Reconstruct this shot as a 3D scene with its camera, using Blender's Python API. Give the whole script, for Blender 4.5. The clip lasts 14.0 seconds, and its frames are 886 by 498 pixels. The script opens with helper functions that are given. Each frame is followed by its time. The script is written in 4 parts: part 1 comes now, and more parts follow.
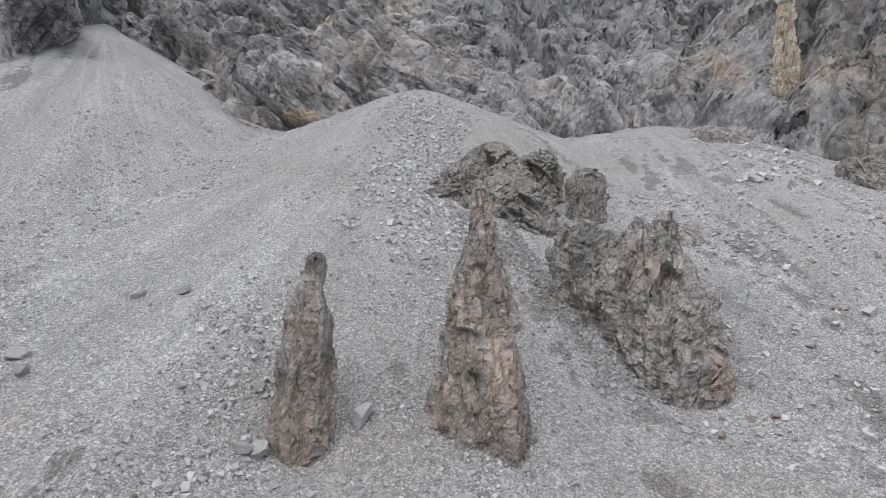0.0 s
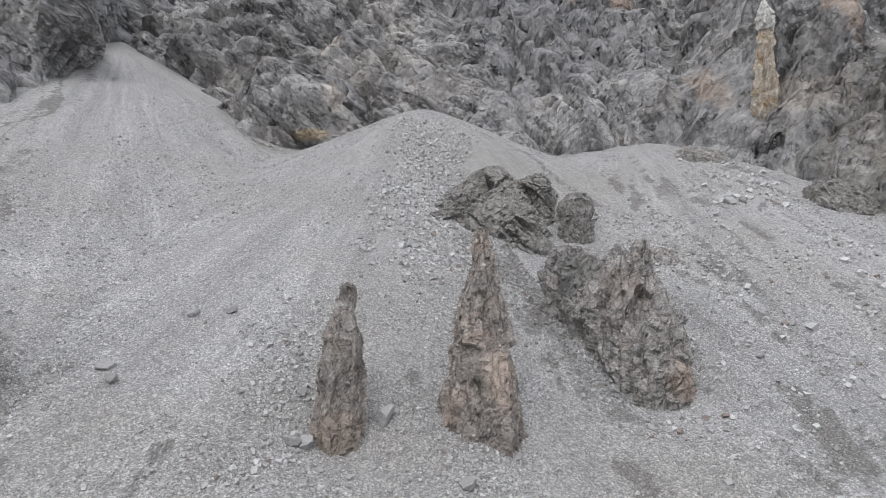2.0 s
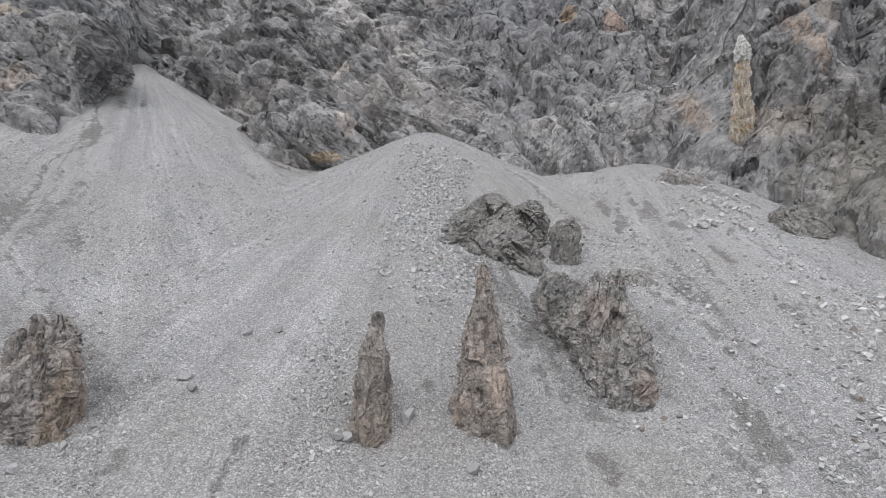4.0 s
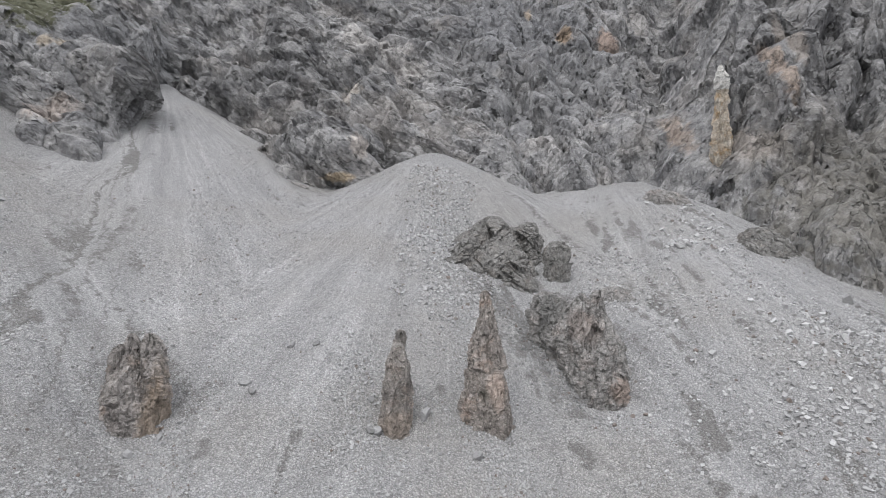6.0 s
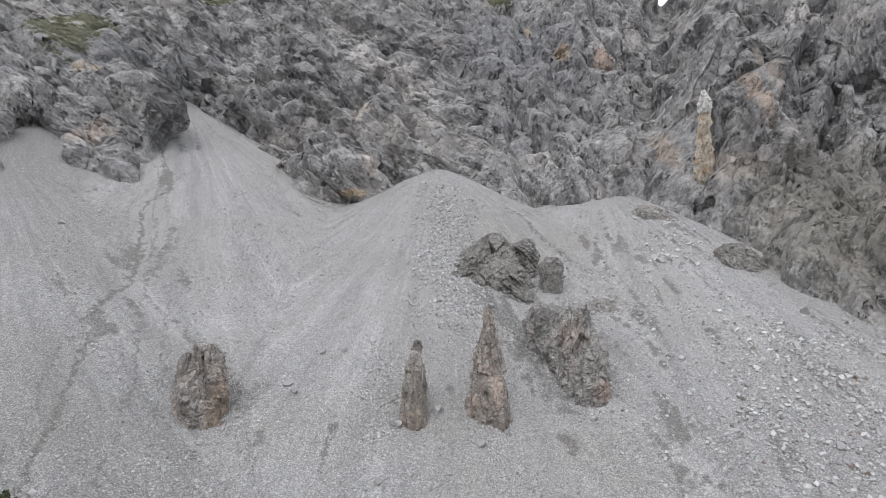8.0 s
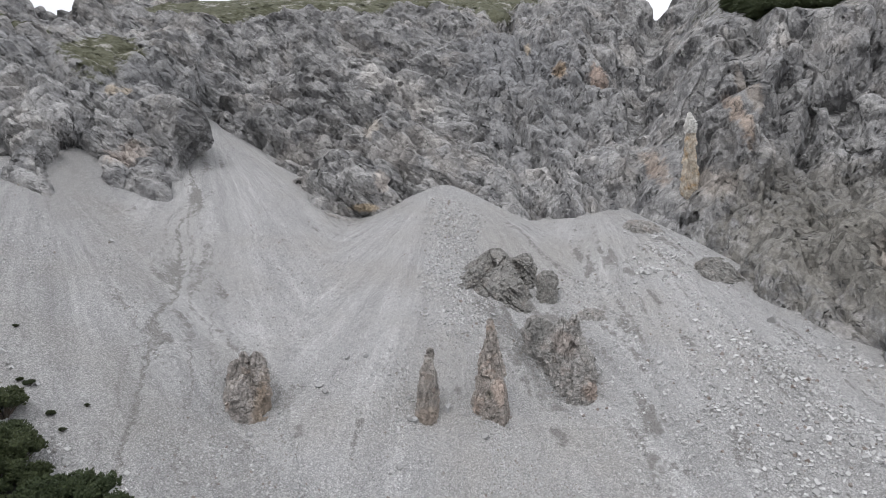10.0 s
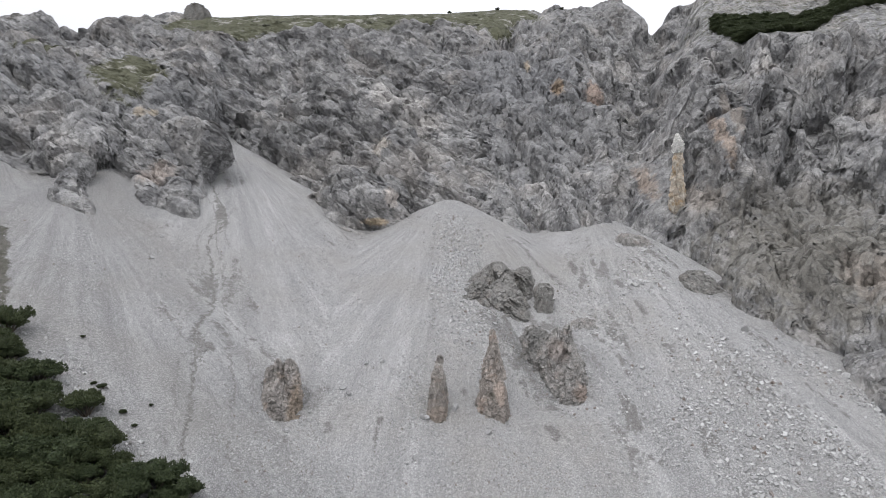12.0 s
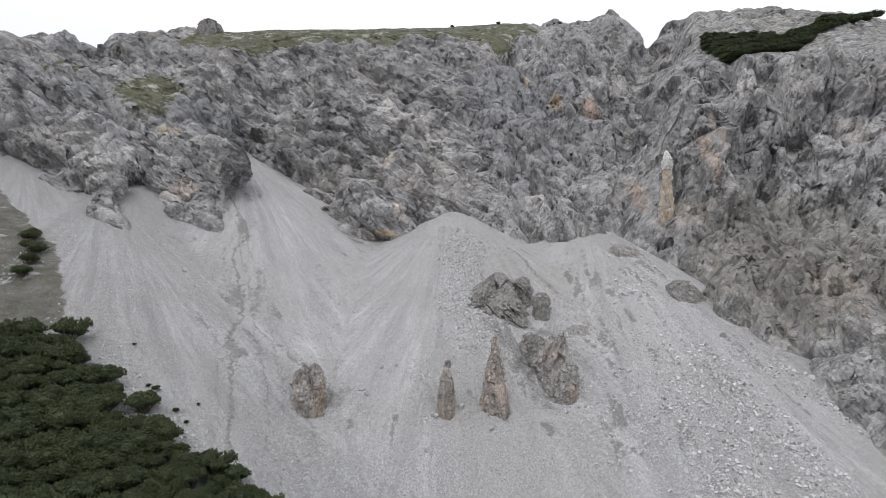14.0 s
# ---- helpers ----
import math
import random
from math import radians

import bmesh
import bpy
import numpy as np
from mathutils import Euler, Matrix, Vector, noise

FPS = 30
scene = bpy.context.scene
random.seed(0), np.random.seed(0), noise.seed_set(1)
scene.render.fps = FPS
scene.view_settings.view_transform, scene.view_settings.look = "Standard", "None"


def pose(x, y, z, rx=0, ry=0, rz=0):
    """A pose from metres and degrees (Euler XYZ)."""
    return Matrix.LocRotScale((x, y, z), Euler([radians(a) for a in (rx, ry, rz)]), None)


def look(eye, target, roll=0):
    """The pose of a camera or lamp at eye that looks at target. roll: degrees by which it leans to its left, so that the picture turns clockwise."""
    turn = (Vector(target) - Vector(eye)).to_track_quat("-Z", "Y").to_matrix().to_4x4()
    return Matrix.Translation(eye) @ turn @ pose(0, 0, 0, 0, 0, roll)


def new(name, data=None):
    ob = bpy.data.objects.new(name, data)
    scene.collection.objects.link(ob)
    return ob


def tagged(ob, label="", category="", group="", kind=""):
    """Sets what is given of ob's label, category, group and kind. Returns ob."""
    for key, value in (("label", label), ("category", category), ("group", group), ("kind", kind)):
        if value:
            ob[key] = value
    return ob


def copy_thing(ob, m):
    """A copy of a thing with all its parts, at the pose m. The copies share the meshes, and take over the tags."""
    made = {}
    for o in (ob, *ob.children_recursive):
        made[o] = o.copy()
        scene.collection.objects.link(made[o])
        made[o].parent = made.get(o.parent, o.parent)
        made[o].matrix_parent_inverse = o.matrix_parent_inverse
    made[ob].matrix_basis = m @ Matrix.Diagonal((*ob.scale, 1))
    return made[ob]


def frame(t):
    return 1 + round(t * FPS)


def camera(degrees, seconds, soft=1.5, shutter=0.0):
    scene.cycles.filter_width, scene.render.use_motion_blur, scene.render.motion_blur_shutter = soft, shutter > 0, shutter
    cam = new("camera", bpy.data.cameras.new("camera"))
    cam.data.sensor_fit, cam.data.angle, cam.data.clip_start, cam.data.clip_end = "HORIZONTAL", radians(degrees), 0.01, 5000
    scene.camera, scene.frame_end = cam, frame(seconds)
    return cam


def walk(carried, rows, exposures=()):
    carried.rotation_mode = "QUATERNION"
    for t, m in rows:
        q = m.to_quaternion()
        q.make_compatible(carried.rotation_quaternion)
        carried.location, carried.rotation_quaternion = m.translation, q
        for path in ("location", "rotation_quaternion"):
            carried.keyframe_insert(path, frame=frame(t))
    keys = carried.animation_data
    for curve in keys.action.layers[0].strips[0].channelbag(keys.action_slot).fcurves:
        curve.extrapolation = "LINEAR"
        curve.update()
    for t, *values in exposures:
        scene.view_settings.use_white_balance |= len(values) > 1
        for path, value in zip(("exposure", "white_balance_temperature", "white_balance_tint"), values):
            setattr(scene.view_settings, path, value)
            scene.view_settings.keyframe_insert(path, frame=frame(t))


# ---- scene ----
cam = camera(73.5, 14.0, soft=0.75)
METRES, EYE, TILT, LEAN, TURN = 60.0, 20.0, 6.0, 0.0, 0.0
ROWS = [
    (0.0, 0.0, 0.0, 0.0, 0.0, 0.0, -0.0),
    (0.5, -0.0014, -0.016, 0.0041, -0.02, 0.04, -0.0),
    (1.0, -0.0031, -0.0371, 0.0094, -0.04, 0.07, 0.01),
    (1.5, -0.0053, -0.0621, 0.0162, -0.06, 0.09, 0.0),
    (2.0, -0.0077, -0.0898, 0.0242, -0.1, 0.08, 0.01),
    (2.5, -0.0103, -0.1199, 0.0331, -0.12, 0.07, 0.01),
    (3.0, -0.0127, -0.1495, 0.0418, -0.14, 0.06, 0.01),
    (5.5, -0.028, -0.3234, 0.092, -0.13, -0.13, 0.0),
    (6.0, -0.0311, -0.3598, 0.1023, -0.11, -0.21, -0.0),
    (6.5, -0.0341, -0.3964, 0.1124, -0.09, -0.29, 0.01),
    (7.0, -0.0373, -0.4332, 0.1222, -0.05, -0.34, 0.01),
    (7.5, -0.0406, -0.4702, 0.1321, -0.02, -0.39, 0.02),
    (8.0, -0.0439, -0.5076, 0.1422, 0.01, -0.46, 0.04),
    (10.5, -0.0601, -0.6952, 0.1929, 0.2, -0.58, 0.08),
    (11.0, -0.0635, -0.733, 0.2033, 0.23, -0.58, 0.08),
    (11.5, -0.0669, -0.771, 0.2138, 0.27, -0.58, 0.09),
    (12.0, -0.0702, -0.809, 0.2241, 0.29, -0.57, 0.1),
    (12.5, -0.0735, -0.847, 0.2342, 0.32, -0.57, 0.11),
    (13.0, -0.0768, -0.885, 0.2442, 0.35, -0.57, 0.13),
    (13.5, -0.0801, -0.9229, 0.2543, 0.38, -0.58, 0.14),
    (14.0, -0.0834, -0.9608, 0.2642, 0.41, -0.59, 0.15),
]
walk(cam, [(t, pose(0, 0, EYE, TILT, LEAN, TURN) @ pose(METRES * x, METRES * y, METRES * z, 90 + pitch, roll, yaw)) for t, x, y, z, yaw, pitch, roll in ROWS])

# ---- daylight: high overcast ----
world = bpy.data.worlds.new("overcast")
scene.world = world
world.use_nodes = True
wn, wl = world.node_tree.nodes, world.node_tree.links
SUN_UP, SUN_TURN = 52.0, 205.0
sky = wn.new("ShaderNodeTexSky")
sky.sky_type, sky.sun_disc = "NISHITA", False
sky.sun_elevation, sky.sun_rotation, sky.dust_density, sky.air_density = radians(SUN_UP), radians(SUN_TURN), 4.0, 1.0
# cloud cover: three times as bright overhead as at the horizon
up = wn.new("ShaderNodeSeparateXYZ")
wl.new(wn.new("ShaderNodeTexCoord").outputs["Generated"], up.inputs[0])
rise = wn.new("ShaderNodeMapRange")
wl.new(up.outputs[2], rise.inputs[0])
rise.inputs[3].default_value, rise.inputs[4].default_value = 0.36, 1.1
cloud = wn.new("ShaderNodeVectorMath")
cloud.operation = "SCALE"
cloud.inputs[0].default_value = (15.0, 15.2, 15.9)
wl.new(rise.outputs[0], cloud.inputs["Scale"])
haze = wn.new("ShaderNodeMixRGB")
haze.inputs[0].default_value = 0.92
wl.new(sky.outputs[0], haze.inputs[1])
wl.new(cloud.outputs[0], haze.inputs[2])
wl.new(haze.outputs[0], wn["Background"].inputs[0])
wn["Background"].inputs[1].default_value = 0.11
sun = new("sun", bpy.data.lights.new("sun", "SUN"))
sun.data.energy, sun.data.angle, sun.data.color = 1.1, radians(25), (1.0, 0.98, 0.95)
sun.matrix_world = look((0, 0, 0), (-math.sin(radians(SUN_TURN)) * math.cos(radians(SUN_UP)), -math.cos(radians(SUN_TURN)) * math.cos(radians(SUN_UP)), -math.sin(radians(SUN_UP))))
scene.view_settings.exposure = 0.0

# ---- materials ----
class Mat:
    """A node material with a Principled surface and a few short makers of nodes."""

    def __init__(self, name, rough=0.9):
        self.m = bpy.data.materials.new(name)
        self.m.use_nodes = True
        self.t = self.m.node_tree
        self.bsdf = self.t.nodes["Principled BSDF"]
        self.bsdf.inputs["Roughness"].default_value = rough
        self.bsdf.inputs["Specular IOR Level"].default_value = 0.25
        self.co = self.t.nodes.new("ShaderNodeTexCoord").outputs["Object"]

    def node(self, kind, values=None, **props):
        n = self.t.nodes.new(kind)
        for k, v in props.items():
            setattr(n, k, v)
        for k, v in (values or {}).items():
            if isinstance(v, bpy.types.NodeSocket):
                self.t.links.new(v, n.inputs[k])
            else:
                n.inputs[k].default_value = v
        return n

    def scaled(self, sx, sy, sz, co=None, turn=(0, 0, 0)):
        return self.node("ShaderNodeMapping", {"Vector": co or self.co, "Scale": (sx, sy, sz), "Rotation": turn}).outputs[0]

    def noise(self, scale, detail=4, rough=0.55, co=None, lo=0.3, hi=0.7, warp=0.0):
        n = self.node("ShaderNodeTexNoise", {"Vector": co or self.co, "Scale": scale, "Detail": detail, "Roughness": rough, "Distortion": warp})
        return self.ramp(n.outputs["Fac"], lo, hi)

    def ramp(self, v, lo, hi, a=0.0, b=1.0):
        return self.node("ShaderNodeMapRange", {0: v, 1: lo, 2: hi, 3: a, 4: b}).outputs[0]

    def math(self, op, a, b):
        return self.node("ShaderNodeMath", {0: a, 1: b}, operation=op).outputs[0]

    def mix(self, fac, a, b, mode="MIX"):
        a, b = [(*v, 1) if isinstance(v, tuple) else v for v in (a, b)]
        return self.node("ShaderNodeMixRGB", {0: fac, 1: a, 2: b}, blend_type=mode).outputs[0]

    def attr(self, name, out="Fac"):
        return self.node("ShaderNodeAttribute", attribute_name=name).outputs[out]

    def near(self, place, radius, soft=0.3):
        """1 inside a rough ball round a place, 0 outside."""
        jitter = self.node("ShaderNodeTexNoise", {"Vector": self.co, "Scale": 0.5, "Detail": 5.0, "Roughness": 0.65})
        off = self.node("ShaderNodeVectorMath", {0: self.co, 1: place}, operation="SUBTRACT").outputs[0]
        squash = self.node("ShaderNodeVectorMath", {0: off, 1: tuple(1 / r for r in radius)}, operation="MULTIPLY").outputs[0]
        d = self.node("ShaderNodeVectorMath", {0: squash}, operation="LENGTH").outputs["Value"]
        d = self.math("ADD", d, self.ramp(jitter.outputs["Fac"], 0.25, 0.75, -0.6, 0.6))
        return self.ramp(d, 1.0 + soft, 1.0 - soft)

    def bump(self, height, distance, strength=1.0, normal=None):
        v = {"Height": height, "Distance": distance, "Strength": strength}
        if normal is not None:
            v["Normal"] = normal
        return self.node("ShaderNodeBump", v).outputs[0]

    def done(self, colour, normal=None):
        self.t.links.new(colour, self.bsdf.inputs["Base Color"])
        if normal is not None:
            self.t.links.new(normal, self.bsdf.inputs["Normal"])
        return self.m


def make_scree():
    """Grey dolomite debris: fine gravel, coarser stones, darker damp dirt in streaks."""
    k = Mat("scree_gravel", 0.95)
    flow = k.attr("flow", "Vector")
    streak = k.noise(1.0, 6, 0.6, k.scaled(0.35, 0.03, 1, flow), 0.35, 0.68)
    away = k.ramp(k.node("ShaderNodeSeparateXYZ", {0: flow}).outputs[1], 4.0, 26.0)
    streak = k.math("MULTIPLY", streak, away)
    fine = k.math("MULTIPLY", away, k.noise(1.0, 6, 0.65, k.scaled(1.6, 0.12, 1, flow), 0.38, 0.7))
    col = k.mix(streak, (0.425, 0.423, 0.427), (0.62, 0.618, 0.624))
    col = k.mix(k.math("MULTIPLY", fine, 0.55), col, (0.33, 0.33, 0.335))
    col = k.mix(k.math("MULTIPLY", k.noise(0.07, 5, lo=0.45, hi=0.7), 0.6), col, (0.42, 0.405, 0.385))
    west = k.ramp(k.attr("old"), 0.0, 1.0, 1.0, 0.86)
    col = k.mix(1.0, col, west, "MULTIPLY")
    dirt = k.math("MULTIPLY", 0.85, k.ramp(k.math("ADD", k.attr("dirt"), k.noise(0.9, 8, 0.75, lo=0.25, hi=0.75)), 0.85, 1.12))
    wander = k.ramp(k.node("ShaderNodeTexNoise", {"Vector": k.co, "Scale": 0.8, "Detail": 6.0, "Roughness": 0.65}).outputs["Fac"], 0.3, 0.7, -0.55, 0.55)
    broken = k.noise(0.45, 5, 0.6, lo=0.36, hi=0.5)
    for name, off, wide, how in (("rill", 0.0, 0.3, 0.9), ("rill", -1.9, 0.2, 0.6), ("rill_east", 0.0, 0.2, 0.7), ("rill_east", 2.2, 0.16, 0.6)):
        d = k.math("ABSOLUTE", k.math("ADD", k.math("ADD", k.attr(name), off), wander), 0.0)
        line = k.math("MULTIPLY", k.ramp(d, wide, wide * 0.4), how)
        dirt = k.math("MAXIMUM", dirt, line if off == 0.0 and name == "rill" else k.math("MULTIPLY", line, broken))
    col = k.mix(dirt, col, (0.255, 0.248, 0.24))
    grass = k.mix(k.noise(0.25, 7, 0.7, lo=0.4, hi=0.6), (0.09, 0.092, 0.06), (0.235, 0.225, 0.21))
    grass = k.mix(k.noise(0.8, 6, 0.7), grass, (0.17, 0.165, 0.15))
    col = k.mix(k.ramp(k.math("ADD", k.attr("turf"), k.noise(0.6, 7, 0.7, lo=0.2, hi=0.8)), 0.95, 1.2), col, grass)
    grain = k.node("ShaderNodeTexVoronoi", {"Vector": k.co, "Scale": 19.0})
    grain2 = k.node("ShaderNodeTexVoronoi", {"Vector": k.node("ShaderNodeVectorMath", {0: k.co, 1: k.node("ShaderNodeVectorMath", {0: k.node("ShaderNodeTexNoise", {"Vector": k.co, "Scale": 0.7, "Detail": 3.0}).outputs["Color"], 1: (0.9, 0.9, 0.9)}, operation="MULTIPLY").outputs[0]}, operation="ADD").outputs[0], "Scale": 7.5})
    speck = k.ramp(k.node("ShaderNodeSeparateColor", {0: grain.outputs["Color"]}).outputs[0], 0, 1, 0.70, 1.24)
    speck2 = k.ramp(k.node("ShaderNodeSeparateColor", {0: grain2.outputs["Color"]}).outputs[1], 0, 1, 0.78, 1.2)
    # each pebble lighter in the middle, shaded at its rim, all by colour
    pebble_shading = k.math("MULTIPLY", k.ramp(grain2.outputs["Distance"], 0.62, 0.32, 0.74, 1.08), speck2)
    col = k.mix(1.0, col, k.math("MULTIPLY", speck, pebble_shading), "MULTIPLY")
    n = k.bump(k.ramp(grain.outputs["Distance"], 0.6, 0.0), 0.05, 0.9)
    n = k.bump(k.ramp(grain2.outputs["Distance"], 0.6, 0.0), 0.12, 0.8, n)
    n = k.bump(k.noise(1.2, 8, 0.7), 0.3, 0.6, n)
    return k.done(col, n)


def make_cliff():
    """Weathered dolomite: broken blocks in inclined beds or upright blades, fresh pale scars, joints with their shade
    painted in, ochre stains, turf on the ledges.
    """
    k = Mat("cliff_dolomite", 0.92)
    wob = k.node("ShaderNodeTexNoise", {"Vector": k.co, "Scale": 1.6, "Detail": 5.0, "Roughness": 0.65})
    rag = k.node("ShaderNodeVectorMath", {0: k.node("ShaderNodeVectorMath", {0: wob.outputs["Color"], 1: (0.5, 0.5, 0.5)}, operation="SUBTRACT").outputs[0], 1: (0.2, 0.2, 0.2)}, operation="MULTIPLY").outputs[0]
    bent = k.node("ShaderNodeVectorMath", {0: k.co, 1: rag}, operation="ADD").outputs[0]
    fluted = k.attr("fluted")
    beds = k.node("ShaderNodeMapping", {"Vector": k.node("ShaderNodeMapping", {"Vector": bent, "Rotation": (0, radians(-36), 0)}).outputs[0], "Scale": (0.42, 0.5, 1.0)}).outputs[0]
    blades = k.node("ShaderNodeMapping", {"Vector": k.node("ShaderNodeMapping", {"Vector": bent, "Rotation": (0, radians(9), 0)}).outputs[0], "Scale": (0.75, 0.75, 0.55)}).outputs[0]
    co = k.node("ShaderNodeMix", {0: k.math("GREATER_THAN", k.math("ADD", fluted, k.noise(0.12, 3, lo=0.0, hi=1.0)), 1.0), 4: beds, 5: blades}, data_type="VECTOR").outputs[1]
    big = k.node("ShaderNodeTexVoronoi", {"Vector": co, "Scale": 0.85})
    small = k.node("ShaderNodeTexVoronoi", {"Vector": co, "Scale": 2.9})
    slabs = k.node("ShaderNodeTexVoronoi", {"Vector": co, "Scale": 0.3})
    fissure = k.node("ShaderNodeTexNoise", {"Vector": co, "Scale": 0.42, "Detail": 3.5, "Roughness": 0.55}).outputs["Fac"]
    fissure = k.math("ABSOLUTE", k.math("SUBTRACT", fissure, 0.5), 0.0)
    thin = k.noise(1.3, 9, 0.78, k.co, 0.34, 0.66)
    tone = k.noise(0.24, 8, 0.7, bent, 0.36, 0.64)
    shade = k.node("ShaderNodeSeparateColor", {0: big.outputs["Color"]}).outputs[0]
    shade2 = k.node("ShaderNodeSeparateColor", {0: small.outputs["Color"]}).outputs[0]
    col = k.mix(tone, (0.18, 0.18, 0.187), (0.345, 0.342, 0.34))
    col = k.mix(1.0, col, k.ramp(thin, 0.0, 1.0, 0.84, 1.16), "MULTIPLY")
    col = k.mix(1.0, col, k.ramp(shade, 0.0, 1.0, 0.85, 1.15), "MULTIPLY")
    col = k.mix(1.0, col, k.ramp(shade2, 0.0, 1.0, 0.86, 1.14), "MULTIPLY")
    col = k.mix(k.math("MULTIPLY", k.noise(0.07, 6, 0.62, lo=0.5, hi=0.68), 0.4), col, (0.45, 0.41, 0.375))
    col = k.mix(k.math("MULTIPLY", k.noise(0.22, 9, 0.72, bent, lo=0.58, hi=0.68), 0.4), col, (0.56, 0.55, 0.54))
    col = k.mix(k.math("MULTIPLY", k.noise(0.3, 9, 0.7, lo=0.56, hi=0.66), 0.4), col, (0.26, 0.262, 0.255))
    col = k.mix(1.0, col, k.ramp(k.noise(0.045, 6, 0.65, lo=0.34, hi=0.66), 0.0, 1.0, 0.74, 1.2), "MULTIPLY")
    for place, radius, tint, how in WALL_TINTS:
        col = k.mix(k.math("MULTIPLY", k.near(place, radius), how), col, k.mix(k.noise(0.9, 6, lo=0.35, hi=0.65), tint, tuple(0.72 * c for c in tint)))
    # shade inside the fissures, painted near-black and broken up by noise
    shade_mask = k.noise(0.5, 5, 0.6, lo=0.42, hi=0.6)
    col = k.mix(k.math("MULTIPLY", shade_mask, k.ramp(fissure, 0.014, 0.003, 0.0, 0.8)), col, (0.11, 0.11, 0.11))
    grit = k.node("ShaderNodeTexNoise", {"Vector": k.co, "Scale": 3.0, "Detail": 8.0, "Roughness": 0.8}).outputs["Fac"]
    col = k.mix(1.0, col, k.ramp(grit, 0.36, 0.64, 0.74, 1.26), "MULTIPLY")
    turf = k.mix(k.noise(0.6, 6, 0.7, lo=0.3, hi=0.7), (0.068, 0.072, 0.045), (0.125, 0.125, 0.086))
    turf = k.mix(k.noise(0.2, 7, 0.72, lo=0.55, hi=0.66), turf, (0.36, 0.35, 0.33))
    grown = k.ramp(k.math("ADD", k.attr("turf"), k.noise(0.5, 7, 0.7, lo=0.2, hi=0.8)), 0.9, 1.15)
    col = k.mix(grown, col, turf)
    # every block turns its face a little its own way
    base = k.node("ShaderNodeNewGeometry").outputs["Normal"]
    for cell, how in ((slabs, 0.85), (big, 1.05), (small, 0.9)):
        off = k.node("ShaderNodeVectorMath", {0: cell.outputs["Color"], 1: (0.5, 0.5, 0.5)}, operation="SUBTRACT").outputs[0]
        off = k.node("ShaderNodeVectorMath", {0: off, "Scale": how}, operation="SCALE").outputs[0]
        base = k.node("ShaderNodeVectorMath", {0: base, 1: off}, operation="ADD").outputs[0]
    n = k.node("ShaderNodeVectorMath", {0: base}, operation="NORMALIZE").outputs[0]
    n = k.bump(k.ramp(fissure, 0.0, 0.02), 0.3, 0.7, n)
    n = k.bump(thin, 0.1, 0.5, n)
    n = k.bump(grit, 0.12, 0.8, n)
    return k.done(col, n)


